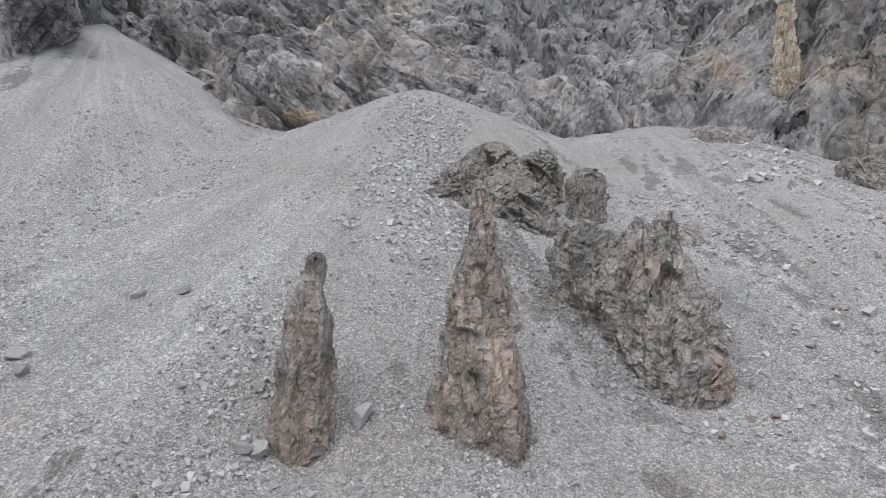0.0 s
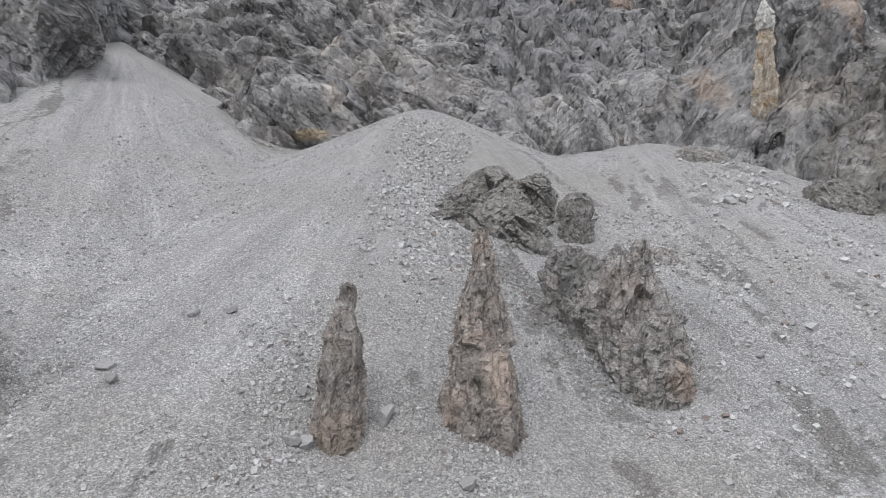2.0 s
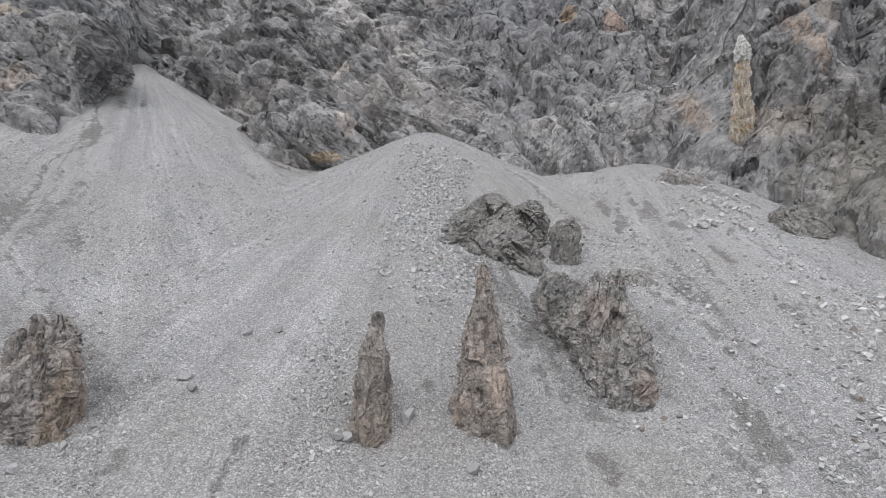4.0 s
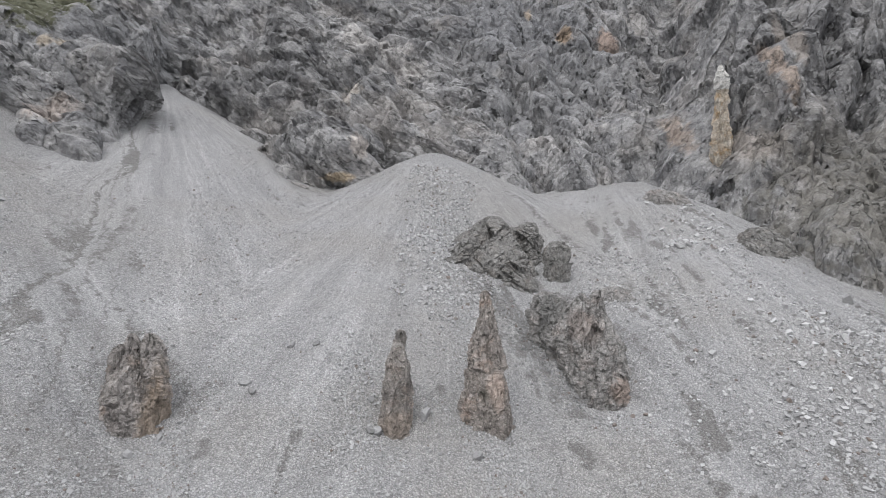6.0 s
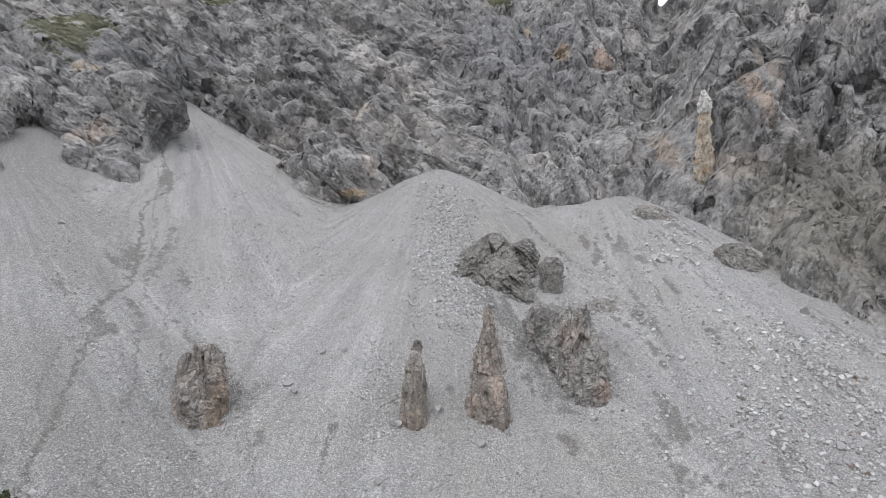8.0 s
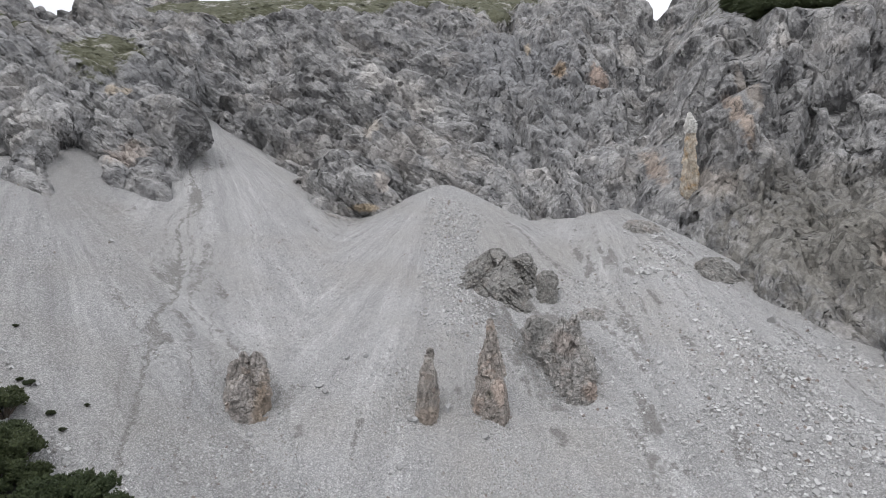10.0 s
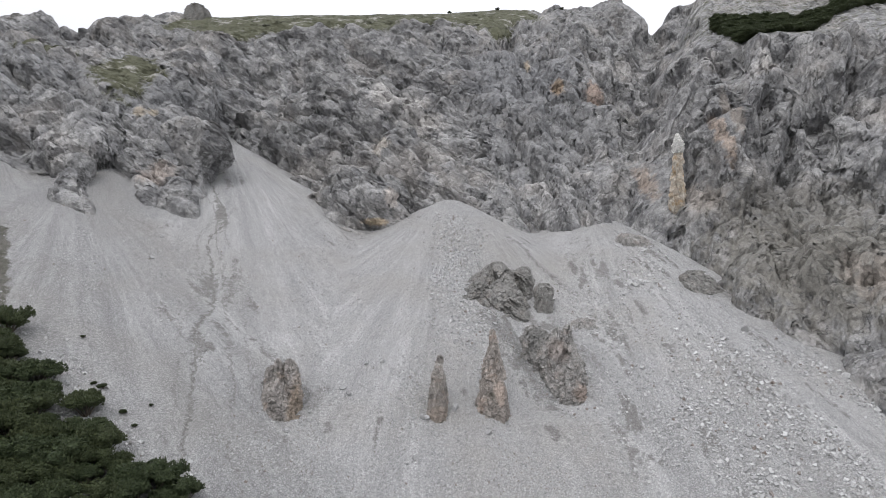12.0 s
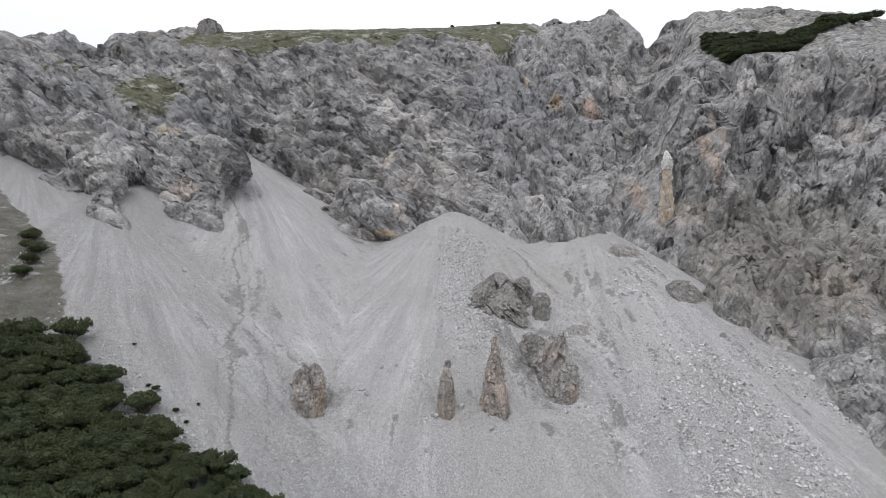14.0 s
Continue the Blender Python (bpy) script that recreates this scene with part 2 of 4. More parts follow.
def make_rock(name, a, b, chip, warm, cracks=0.6, grit=0.32, marks=()):
    """Cemented breccia: a matrix in two tones with stuck-in paler stones, streaks of wash, dark joints and hollows
    darkened by colour.
    """
    k = Mat(name, 0.93)
    wob = k.node("ShaderNodeTexNoise", {"Vector": k.co, "Scale": 2.2, "Detail": 5.0, "Roughness": 0.65})
    bent = k.node("ShaderNodeVectorMath", {0: k.co, 1: k.node("ShaderNodeVectorMath", {0: wob.outputs["Color"], 1: (0.4, 0.4, 0.4)}, operation="MULTIPLY").outputs[0]}, operation="ADD").outputs[0]
    col = k.mix(k.noise(0.8, 9, 0.75, bent, 0.36, 0.64), a, b)
    col = k.mix(k.noise(0.5, 6, 0.65, bent, 0.52, 0.66), col, warm)
    col = k.mix(k.math("MULTIPLY", k.noise(1.0, 7, 0.7, k.scaled(2.2, 2.2, 0.5), 0.52, 0.7), 0.5), col, tuple(0.62 * c for c in a))
    lay = k.node("ShaderNodeMapping", {"Vector": bent, "Scale": (1, 1, 1.6), "Rotation": (0, 0.4, 0)}).outputs[0]
    lumps = k.node("ShaderNodeTexVoronoi", {"Vector": lay, "Scale": 1.5})
    stones = k.node("ShaderNodeTexVoronoi", {"Vector": lay, "Scale": 4.6})
    tint = k.node("ShaderNodeSeparateColor", {0: stones.outputs["Color"]})
    col = k.mix(1.0, col, k.ramp(tint.outputs[0], 0.0, 1.0, 0.84, 1.14), "MULTIPLY")
    pick = k.ramp(tint.outputs[2], 0.8, 0.97, 0.0, 0.5)
    col = k.mix(k.math("MULTIPLY", pick, k.ramp(stones.outputs["Distance"], 0.42, 0.3)), col, chip)
    fine = k.node("ShaderNodeTexNoise", {"Vector": bent, "Scale": 8.0, "Detail": 7.0, "Roughness": 0.8}).outputs["Fac"]
    col = k.mix(1.0, col, k.ramp(fine, 0.36, 0.64, 1 - grit, 1 + grit), "MULTIPLY")
    for place, radius, tone, how in marks:
        col = k.mix(k.math("MULTIPLY", k.near(place, radius), how), col, k.mix(k.noise(4.0, 8, 0.75, lo=0.35, hi=0.65), tone, tuple(0.6 * c for c in tone)))
    split = k.node("ShaderNodeTexVoronoi", {"Vector": k.node("ShaderNodeMapping", {"Vector": bent, "Scale": (1.3, 1.3, 0.7)}).outputs[0], "Scale": 1.2}, feature="DISTANCE_TO_EDGE").outputs["Distance"]
    here = k.noise(0.9, 4, 0.6, lo=0.5, hi=0.64)
    col = k.mix(k.math("MULTIPLY", here, k.ramp(split, 0.05, 0.0, 0.0, cracks)), col, tuple(0.3 * c for c in a))
    gap = k.node("ShaderNodeTexVoronoi", {"Vector": lay, "Scale": 4.6}, feature="DISTANCE_TO_EDGE").outputs["Distance"]
    col = k.mix(k.math("MULTIPLY", k.noise(1.7, 4, 0.6, lo=0.45, hi=0.6), k.ramp(gap, 0.05, 0.0, 0.0, 0.3)), col, tuple(0.3 * c for c in a))
    # stones and lumps turn their faces each its own way
    base = k.node("ShaderNodeNewGeometry").outputs["Normal"]
    for cell, how in ((lumps, 0.75), (stones, 0.5)):
        off = k.node("ShaderNodeVectorMath", {0: cell.outputs["Color"], 1: (0.5, 0.5, 0.5)}, operation="SUBTRACT").outputs[0]
        off = k.node("ShaderNodeVectorMath", {0: off, "Scale": how}, operation="SCALE").outputs[0]
        base = k.node("ShaderNodeVectorMath", {0: base, 1: off}, operation="ADD").outputs[0]
    n = k.node("ShaderNodeVectorMath", {0: base}, operation="NORMALIZE").outputs[0]
    n = k.bump(k.ramp(gap, 0.0, 0.2), 0.05, 0.6, n)
    n = k.bump(k.ramp(split, 0.0, 0.12), 0.2, 0.8, n)
    n = k.bump(fine, 0.06, 0.9, n)
    return k.done(col, n)


def make_stone(name, per_island, lo=0.30, hi=0.56):
    k = Mat(name, 0.93)
    if per_island:
        r = k.node("ShaderNodeNewGeometry").outputs["Random Per Island"]
    else:
        r = k.node("ShaderNodeObjectInfo").outputs["Random"]
    col = k.mix(k.ramp(r, 0.0, 1.0), (lo, lo, lo), (hi, hi, hi * 1.01))
    if per_island:
        col = k.mix(k.ramp(r, 0.05, 0.02), col, (0.23, 0.19, 0.165))
    col = k.mix(k.math("MULTIPLY", k.noise(5.0, 6, 0.7), 0.35), col, tuple(0.7 * lo + 0.1 for _ in range(3)))
    return k.done(col, k.bump(k.noise(6.0, 7, 0.7), 0.06, 0.7))


def make_needles():
    k = Mat("pine_needles", 0.65)
    r = k.node("ShaderNodeNewGeometry").outputs["Random Per Island"]
    o = k.node("ShaderNodeObjectInfo").outputs["Random"]
    col = k.mix(r, (0.042, 0.062, 0.027), (0.082, 0.105, 0.044))
    col = k.mix(k.ramp(o, 0.3, 0.95, 0.0, 0.45), col, (0.105, 0.112, 0.045))
    col = k.mix(k.noise(9.0, 5, 0.7, lo=0.35, hi=0.65), (0.034, 0.046, 0.023), col)
    return k.done(col, k.bump(k.noise(12.0, 5, 0.7), 0.12, 0.8))


def make_bark():
    k = Mat("pine_bark", 0.9)
    return k.done(k.mix(k.noise(9, 5), (0.07, 0.055, 0.045), (0.14, 0.12, 0.10)), k.bump(k.noise(14, 5), 0.02))


# place, size, colour and strength of the stains, scars and broad darker zones on the walls
WALL_TINTS = [
    ((42.3, 78.0, 57.0), (1.5, 25, 5.0), (0.42, 0.32, 0.25), 0.5),
    ((48.0, 76.0, 50.0), (3.0, 25, 3.0), (0.46, 0.40, 0.35), 0.45),
    # broad darker tints over the middle wall, the west wall and the apron
    ((18.0, 122.0, 97.0), (20, 40, 17), (0.26, 0.265, 0.28), 0.6),
    ((22.0, 105.0, 76.0), (17, 40, 15), (0.26, 0.262, 0.27), 0.55),
    ((-84.0, 92.0, 82.0), (26, 40, 15), (0.29, 0.295, 0.305), 0.4),
    ((68.0, 42.0, 38.0), (22, 32, 18), (0.27, 0.262, 0.245), 0.5),
    ((57.0, 48.0, 36.0), (16, 22, 13), (0.205, 0.195, 0.172), 0.65),
    ((62.0, 62.0, 47.0), (14, 18, 7), (0.22, 0.21, 0.19), 0.5),
    ((53.8, 75.0, 63.0), (1.3, 25, 6.5), (0.42, 0.32, 0.25), 0.55),
    ((57.5, 75.0, 70.0), (1.2, 25, 6.0), (0.40, 0.33, 0.27), 0.35),
    ((29.4, 121.0, 93.5), (1.5, 12, 3.4), (0.47, 0.34, 0.22), 0.65),
    ((22.0, 128.0, 105.0), (1.0, 12, 3.0), (0.56, 0.44, 0.30), 0.6),
    ((40.0, 122.0, 90.0), (2.6, 12, 5.0), (0.46, 0.33, 0.26), 0.6),
    ((-17.5, 112.0, 85.0), (7.0, 30, 6.5), (0.60, 0.58, 0.565), 0.75),
    ((-10.0, 108.0, 78.0), (5.5, 25, 3.5), (0.58, 0.56, 0.545), 0.7),
    ((-21.0, 98.0, 69.0), (2.2, 9, 3.5), (0.64, 0.58, 0.51), 0.6),
    ((-19.5, 76.0, 46.3), (2.6, 7, 0.8), (0.60, 0.47, 0.31), 0.7),
    ((-16.0, 76.0, 51.5), (1.4, 7, 2.0), (0.70, 0.63, 0.58), 0.7),
    ((-62.5, 68.0, 55.0), (2.6, 8, 3.0), (0.62, 0.54, 0.49), 0.65),
    ((-73.0, 84.0, 72.0), (2.0, 8, 1.6), (0.58, 0.47, 0.33), 0.5),
    ((58.0, 40.0, 31.0), (3.0, 9, 5.0), (0.50, 0.42, 0.37), 0.3),
]
SCREE, CLIFF = make_scree(), make_cliff()
# second mark: a mossy hollow, its darkness put in by colour only
SPIRE = make_rock("spire_breccia", (0.235, 0.21, 0.193), (0.475, 0.435, 0.405), (0.56, 0.53, 0.5), (0.415, 0.335, 0.288), 0.6, 0.3, [((0.7, -1.3, 4.8), (0.7, 1.2, 1.3), (0.66, 0.54, 0.47), 0.75), ((-0.4, -1.4, 4.4), (0.45, 0.9, 0.4), (0.16, 0.155, 0.12), 0.55), ((0.0, -1.2, 9.2), (1.2, 1.5, 0.9), (0.32, 0.30, 0.285), 0.7)])
SPIRE_GREY = make_rock("grey_spire_breccia", (0.235, 0.218, 0.206), (0.42, 0.39, 0.366), (0.46, 0.435, 0.41), (0.355, 0.30, 0.264), 0.4, 0.28, [((0.1, -0.5, 8.6), (0.9, 0.9, 0.25), (0.66, 0.63, 0.60), 0.7), ((0.0, -0.5, 9.4), (0.9, 0.9, 0.4), (0.24, 0.235, 0.225), 0.8), ((0.0, -1.0, 3.0), (1.6, 1.5, 0.9), (0.45, 0.37, 0.31), 0.6)])
FIN = make_rock("fin_breccia", (0.235, 0.228, 0.22), (0.45, 0.436, 0.424), (0.58, 0.565, 0.55), (0.38, 0.345, 0.325), 0.5, 0.3, [((2.6, -4.0, 3.2), (1.5, 2.5, 1.6), (0.47, 0.40, 0.365), 0.5), ((5.2, -5.5, -2.2), (1.6, 2.0, 1.1), (0.46, 0.37, 0.32), 0.75), ((0.3, -1.0, 4.5), (1.6, 2.0, 2.0), (0.27, 0.27, 0.262), 0.6)])
TOOTH = make_rock("tooth_breccia", (0.27, 0.252, 0.24), (0.46, 0.43, 0.41), (0.52, 0.5, 0.47), (0.40, 0.34, 0.3), 0.4, 0.28, [((1.7, -1.2, 3.5), (0.8, 2.5, 3.0), (0.46, 0.36, 0.27), 0.6)])
CRAG = make_rock("crag_breccia", (0.19, 0.187, 0.18), (0.34, 0.332, 0.32), (0.46, 0.445, 0.43), (0.28, 0.262, 0.245))
PILLAR = make_rock("pillar_limestone", (0.52, 0.44, 0.35), (0.74, 0.69, 0.62), (0.76, 0.73, 0.69), (0.58, 0.42, 0.26), 0.3, 0.2)
WHITE = make_rock("white_limestone", (0.74, 0.73, 0.71), (0.84, 0.83, 0.81), (0.8, 0.79, 0.77), (0.66, 0.63, 0.59))
BOULDER = make_stone("boulder_stone", False, 0.27, 0.40)
STONE, STONES = make_stone("loose_stone", False, 0.28, 0.5), make_stone("loose_stones", True, 0.29, 0.62)
DEBRIS = make_stone("dark_debris", True, 0.22, 0.4)
BLOCKS = make_stone("rockfall_stone", True, 0.36, 0.66)
NEEDLES, BARK = make_needles(), make_bark()
# ---- noise and land forms ----
def lattice(ix, iy, seed):
    h = (ix.astype(np.int64) * 374761393 + iy.astype(np.int64) * 668265263 + seed * 974711) & 0xFFFFFFFF
    h = ((h ^ (h >> 13)) * 1274126177) & 0xFFFFFFFF
    h = ((h ^ (h >> 16)) * 2246822519) & 0xFFFFFFFF
    return ((h ^ (h >> 15)) & 0xFFFFFF) / float(0xFFFFFF)


def vnoise(x, y, seed):
    """Smooth value noise, -1 to 1."""
    ix, iy = np.floor(x), np.floor(y)
    fx, fy = x - ix, y - iy
    fx, fy = fx * fx * fx * (fx * (fx * 6 - 15) + 10), fy * fy * fy * (fy * (fy * 6 - 15) + 10)
    a, b = lattice(ix, iy, seed), lattice(ix + 1, iy, seed)
    c, d = lattice(ix, iy + 1, seed), lattice(ix + 1, iy + 1, seed)
    return 2 * ((a + (b - a) * fx) * (1 - fy) + (c + (d - c) * fx) * fy) - 1


def fbm(x, y, octaves, seed, gain=0.5):
    total, amp, norm = 0 * x, 1.0, 0.0
    for k in range(octaves):
        cx, sx = math.cos(0.6 * k), math.sin(0.6 * k)
        total = total + amp * vnoise((x * cx - y * sx) * 2 ** k + 7.3 * k, (x * sx + y * cx) * 2 ** k - 3.1 * k, seed + k)
        norm, amp = norm + amp, amp * gain
    return total / norm


def facets(x, y, seed, round_off=0.42, tilt=1.5, steep=0.0):
    """Broken rock: every cell carries a tilted face of its own, the foremost one shows. Gives its lift (about -1 to 1) and how far the nearest joint is."""
    ix, iy = np.floor(x), np.floor(y)
    best, second = np.full(x.shape, -9.0), np.full(x.shape, -9.0)
    for dx in (-1, 0, 1):
        for dy in (-1, 0, 1):
            cx, cy = ix + dx, iy + dy
            px, py = x - cx - lattice(cx, cy, seed), y - cy - lattice(cx, cy, seed + 1)
            face = lattice(cx, cy, seed + 2) * 1.1 + px * (lattice(cx, cy, seed + 3) * 2 - 1) * tilt + py * (lattice(cx, cy, seed + 4) * 2 - 1) * tilt - round_off * (px * px + py * py) - steep * np.maximum(np.maximum(np.abs(px), np.abs(py)) - 0.55, 0) ** 2
            second = np.maximum(second, np.minimum(best, face))
            best = np.maximum(best, face)
    return (1.2 + 0.8 * (1.5 - tilt)) * (best - 1.46 + 0.75 * (1.5 - tilt)), best - second


def softmax(k, *hs):
    """The highest of several surfaces, rounded where they meet over about k metres."""
    top = np.maximum.reduce(hs)
    return top + k * np.log(sum(np.exp((h - top) / k) for h in hs))


def softmin(k, *hs):
    return -softmax(k, *[-h for h in hs])


def cone(x, y, ax, ay, az, slope, blunt=2.0):
    return az - slope * np.sqrt((x - ax) ** 2 + (y - ay) ** 2 + blunt ** 2)


def smooth(a, b, v):
    t = np.clip((v - a) / (b - a), 0, 1)
    return t * t * (3 - 2 * t)


FANS = ((-3.5, 86, 54.3, 0.570, 3.0), (-65.5, 110, 75.7, 0.60, 0.5), (-76, 62, 53.0, 0.53), (30, 96, 55.5, 0.53, 11.0), (-101, 73, 66.0, 0.58), (-72, 68, 58.0, 0.80))


def scree_base(x, y):
    """The debris fans: central cone, gully fan, west fan, east fan and far west fan, hollowed round the crags."""
    fans = softmax(1.3, *[cone(x, y, *f) for f in FANS])
    fans = fans - 4.1 * np.exp(-((x - 7) / 13) ** 2) * smooth(68, 54, y) * smooth(-25, 12, y)
    for ax, ay, depth, radius in ((-5.3, 21.6, 1.15, 3.0), (12.0, 29.0, 1.6, 3.8), (-23.0, 18.6, 1.7, 3.8)):
        fans = fans - depth * np.exp(-((x - ax) ** 2 + (y - ay) ** 2) / radius ** 2)
    return softmax(3.0, fans, -28 + 0 * x)


def west_crest(x, y):
    """Peaks and gaps of the western skyline."""
    return np.interp(x + 0.78 * (y - 130), (-170, -153, -148, -139.6, -129, -121, -115, -108, -100), (-22, -17, -9, -0.5, -3, -4.5, -9.5, -1, 0)) * smooth(100, 125, y)


def block(x, y, x0, x1, y0, z0, rise, side, top, skew=0.0):
    """A rock spur that stands out of the wall between x0 and x1, with its foot at y0, z0, and falls off behind its top."""
    x = x + skew * (y - y0)
    return softmin(0.8, z0 + rise * (y - y0), z0 + side * (x - x0) + 0.3 * (y - y0), z0 + side * (x1 - x) + 0.3 * (y - y0), top - 1.3 * (y - y0 - (top - z0) / rise))


def wall_back(x, y):
    """The wall behind the fans: a 47 degree face, a meadow above it, the east gully and the chute above the gully fan."""
    face = 48.5 + 1.07 * (y - 80) - 6.5 * np.exp(-((x + 46) / 13) ** 2) * smooth(118, 92, y)
    face = face + 5 * np.exp(-((x + 30) / 26) ** 2 - ((y - 113) / 10) ** 2) - 4 * np.exp(-((x + 8) / 9) ** 2 - ((y - 110) / 9) ** 2)
    face = face - 4.5 * np.exp(-((x - 16) / 15) ** 2) * smooth(112, 88, y)
    # the tongue of rock between the gully fan and the central cone
    face = softmax(0.8, face, block(x, y, -30.5, -15.5, 74.0, 43.0, 1.6, 2.0, 57))
    gully = np.abs(x - 36 - (y - 88) * 0.47)
    face = face - 8 * np.exp(-((x + 66) / 5.5) ** 2) * smooth(128, 106, y) - 3.5 * np.exp(-((x + 25) / 24) ** 4) * smooth(80, 72, y)
    ridge = np.interp(x, (-112, -100, -78, -45, -2, 22, 36, 42, 48, 54, 61, 67, 72, 82, 91, 105), (143, 144, 147, 146.5, 150, 153, 154, 156.5, 152, 151, 153, 156, 150.5, 147, 149, 140))
    top = softmin(2.0, 127.5 + 0.62 * (y - 150) + 0.06 * np.maximum(x, 0), ridge + 0.05 * (y - 188)) - 14 * smooth(92, 108, x) + west_crest(x, y)
    cut = (13 - 4 * smooth(150, 185, y)) * np.exp(-(gully / 9) ** 2) * smooth(84, 140, y) + 4 * np.exp(-(gully / 5) ** 2)
    return softmin(2.0, face, top) - cut


def wall_west(x, y):
    fwd = smooth(-47.5, -51.0, x + 0.36 * (y - 62))
    face = 52 + 0.86 * (y - 57) - 0.22 * np.maximum(y - 80, 0) - 0.33 * (x + 70) - (36 * smooth(122, 95, y) + 10) * (1 - fwd)
    foot = np.interp(x, (-95, -84, -78, -70, -62, -55, -50), (60, 59, 60, 66, 66, 68, 70))
    face = face - 24 * smooth(foot + 4, foot - 3, y)
    spurs = (block(x, y, -68.5, -50, 59.6, 42.6, 1.7, 1.7, 65, 0.36), block(x, y, -72.5, -62.5, 47.5, 42.0, 1.7, 1.9, 58, 0.45), block(x, y, -64, -57.5, 57.8, 41.5, 2.0, 2.4, 51, 0.2))
    face = face - 5 * np.exp(-((x + 63) / 9) ** 2 - ((y - 86) / 7) ** 2)
    face = softmax(1.0, face, *spurs)
    return softmin(3.0, face, 109 + 0.35 * (y - 105) + west_crest(x, y))


def wall_east(x, y):
    front = softmax(3.0, 24 + 1.15 * (x - 49 + 0.5 * (y - 38)), -20 + 0 * x)
    front = front + 7.5 * np.exp(-((x - 44.5) / 5) ** 2 - ((y - 50) / 7) ** 2)
    apron = softmin(3.0, front, 36 + 0.42 * (y - 40) + 0.15 * (x - 55))
    far = np.maximum(x - 66, 0)
    steep = 50 + 2.4 * (y - 66) + 0.10 * (x - 60) + 0.6 * far
    upper = 76 + 1.12 * (y - 75) + 0.25 * (x - 60) + 0.35 * far
    flank = 52 + 0.85 * np.maximum(y - 88, 0) + 1.75 * (x - 37 - 0.5 * np.maximum(y - 88, 0) - 0.75 * np.maximum(88 - y, 0))
    top = softmin(2.0, 91.5 + 0.5 * (y - 88) + 0.0030 * np.maximum(y - 90, 0) ** 2 + 0.10 * (x - 65), 141 + 0.1 * (y - 160)) - 0.2 * np.maximum(x - 120, 0)
    mass = softmin(2.0, steep, upper, flank, top)
    slot = np.exp(-((x - 73.5 - 0.06 * (y - 72)) / 1.3) ** 2) + 0.5 * np.exp(-((x - 60 - 0.2 * (y - 72)) / 1.6) ** 2)
    return softmax(1.5, apron, mass - 7.5 * slot * smooth(66, 69, y) * smooth(92, 80, y))


def cliff_base(x, y):
    return softmax(1.5, wall_back(x, y), wall_west(x, y), wall_east(x, y))


# ---- builders ----
def mesh_of(name, verts, faces, material, flat=True):
    me = bpy.data.meshes.new(name)
    verts, faces = np.asarray(verts, dtype=np.float32), np.asarray(faces, dtype=np.int32)
    n = faces.shape[1]
    me.vertices.add(len(verts))
    me.vertices.foreach_set("co", verts.ravel())
    me.loops.add(faces.size)
    me.loops.foreach_set("vertex_index", faces.ravel())
    me.polygons.add(len(faces))
    me.polygons.foreach_set("loop_start", np.arange(0, faces.size, n, dtype=np.int32))
    me.polygons.foreach_set("use_smooth", np.full(len(faces), not flat))
    me.update(calc_edges=True)
    me.validate()
    me.materials.append(material)
    return me


def part(name, me, parent, label=""):
    ob = new(name, me)
    ob.parent = parent
    return tagged(ob, label)


def grid_faces(rows, cols):
    i = np.arange((rows - 1) * (cols - 1))
    a = (i // (cols - 1)) * cols + i % (cols - 1)
    return np.stack([a, a + 1, a + cols + 1, a + cols], 1)


def attribute(me, name, kind, values):
    at = me.attributes.new(name, kind, "POINT")
    at.data.foreach_set("vector" if kind == "FLOAT_VECTOR" else "value", np.asarray(values, dtype=np.float32).ravel())


def stretched(lo, hi, step, far):
    """Even steps from lo to hi, then ever longer ones out to far on both sides."""
    out, d, grow = [], step, 0.0
    while hi + grow < far:
        d *= 1.35
        grow += d
        out.append(grow)
    return np.concatenate([[lo - g for g in out[::-1]], np.arange(lo, hi + step / 2, step), [hi + g for g in out]])


# ---- the ground: debris fans down to the valley floor ----
def flow_of(x, y):
    """Across and along the fall line of the fan that is on top here."""
    hs = np.stack([cone(x, y, *f) for f in FANS])
    which = np.argmax(hs, 0)
    ax, ay = np.choose(which, [f[0] for f in FANS]), np.choose(which, [f[1] for f in FANS])
    dist = np.hypot(x - ax, y - ay)
    return np.arctan2(x - ax, ay - y) * 55 + which * 300, dist, which


def beside(x, y, points):
    """Signed distance from a line on the map, within its length."""
    best, out = np.full(x.shape, 1e9), np.full(x.shape, 50.0)
    for (x0, y0), (x1, y1) in zip(points, points[1:]):
        lx, ly = x1 - x0, y1 - y0
        t = np.clip(((x - x0) * lx + (y - y0) * ly) / (lx * lx + ly * ly), 0, 1)
        d = np.hypot(x - x0 - t * lx, y - y0 - t * ly)
        side = np.sign((x - x0) * ly - (y - y0) * lx)
        out, best = np.where(d < best, d * side, out), np.minimum(best, d)
    return out


def rill(x, y, points, width):
    """How close a place is to a channel, 0 to 1."""
    best = np.full(x.shape, 1e9)
    for (x0, y0), (x1, y1) in zip(points, points[1:]):
        t = np.clip(((x - x0) * (x1 - x0) + (y - y0) * (y1 - y0)) / ((x1 - x0) ** 2 + (y1 - y0) ** 2), 0, 1)
        best = np.minimum(best, np.hypot(x - x0 - t * (x1 - x0), y - y0 - t * (y1 - y0)))
    return np.exp(-(best / width) ** 2)


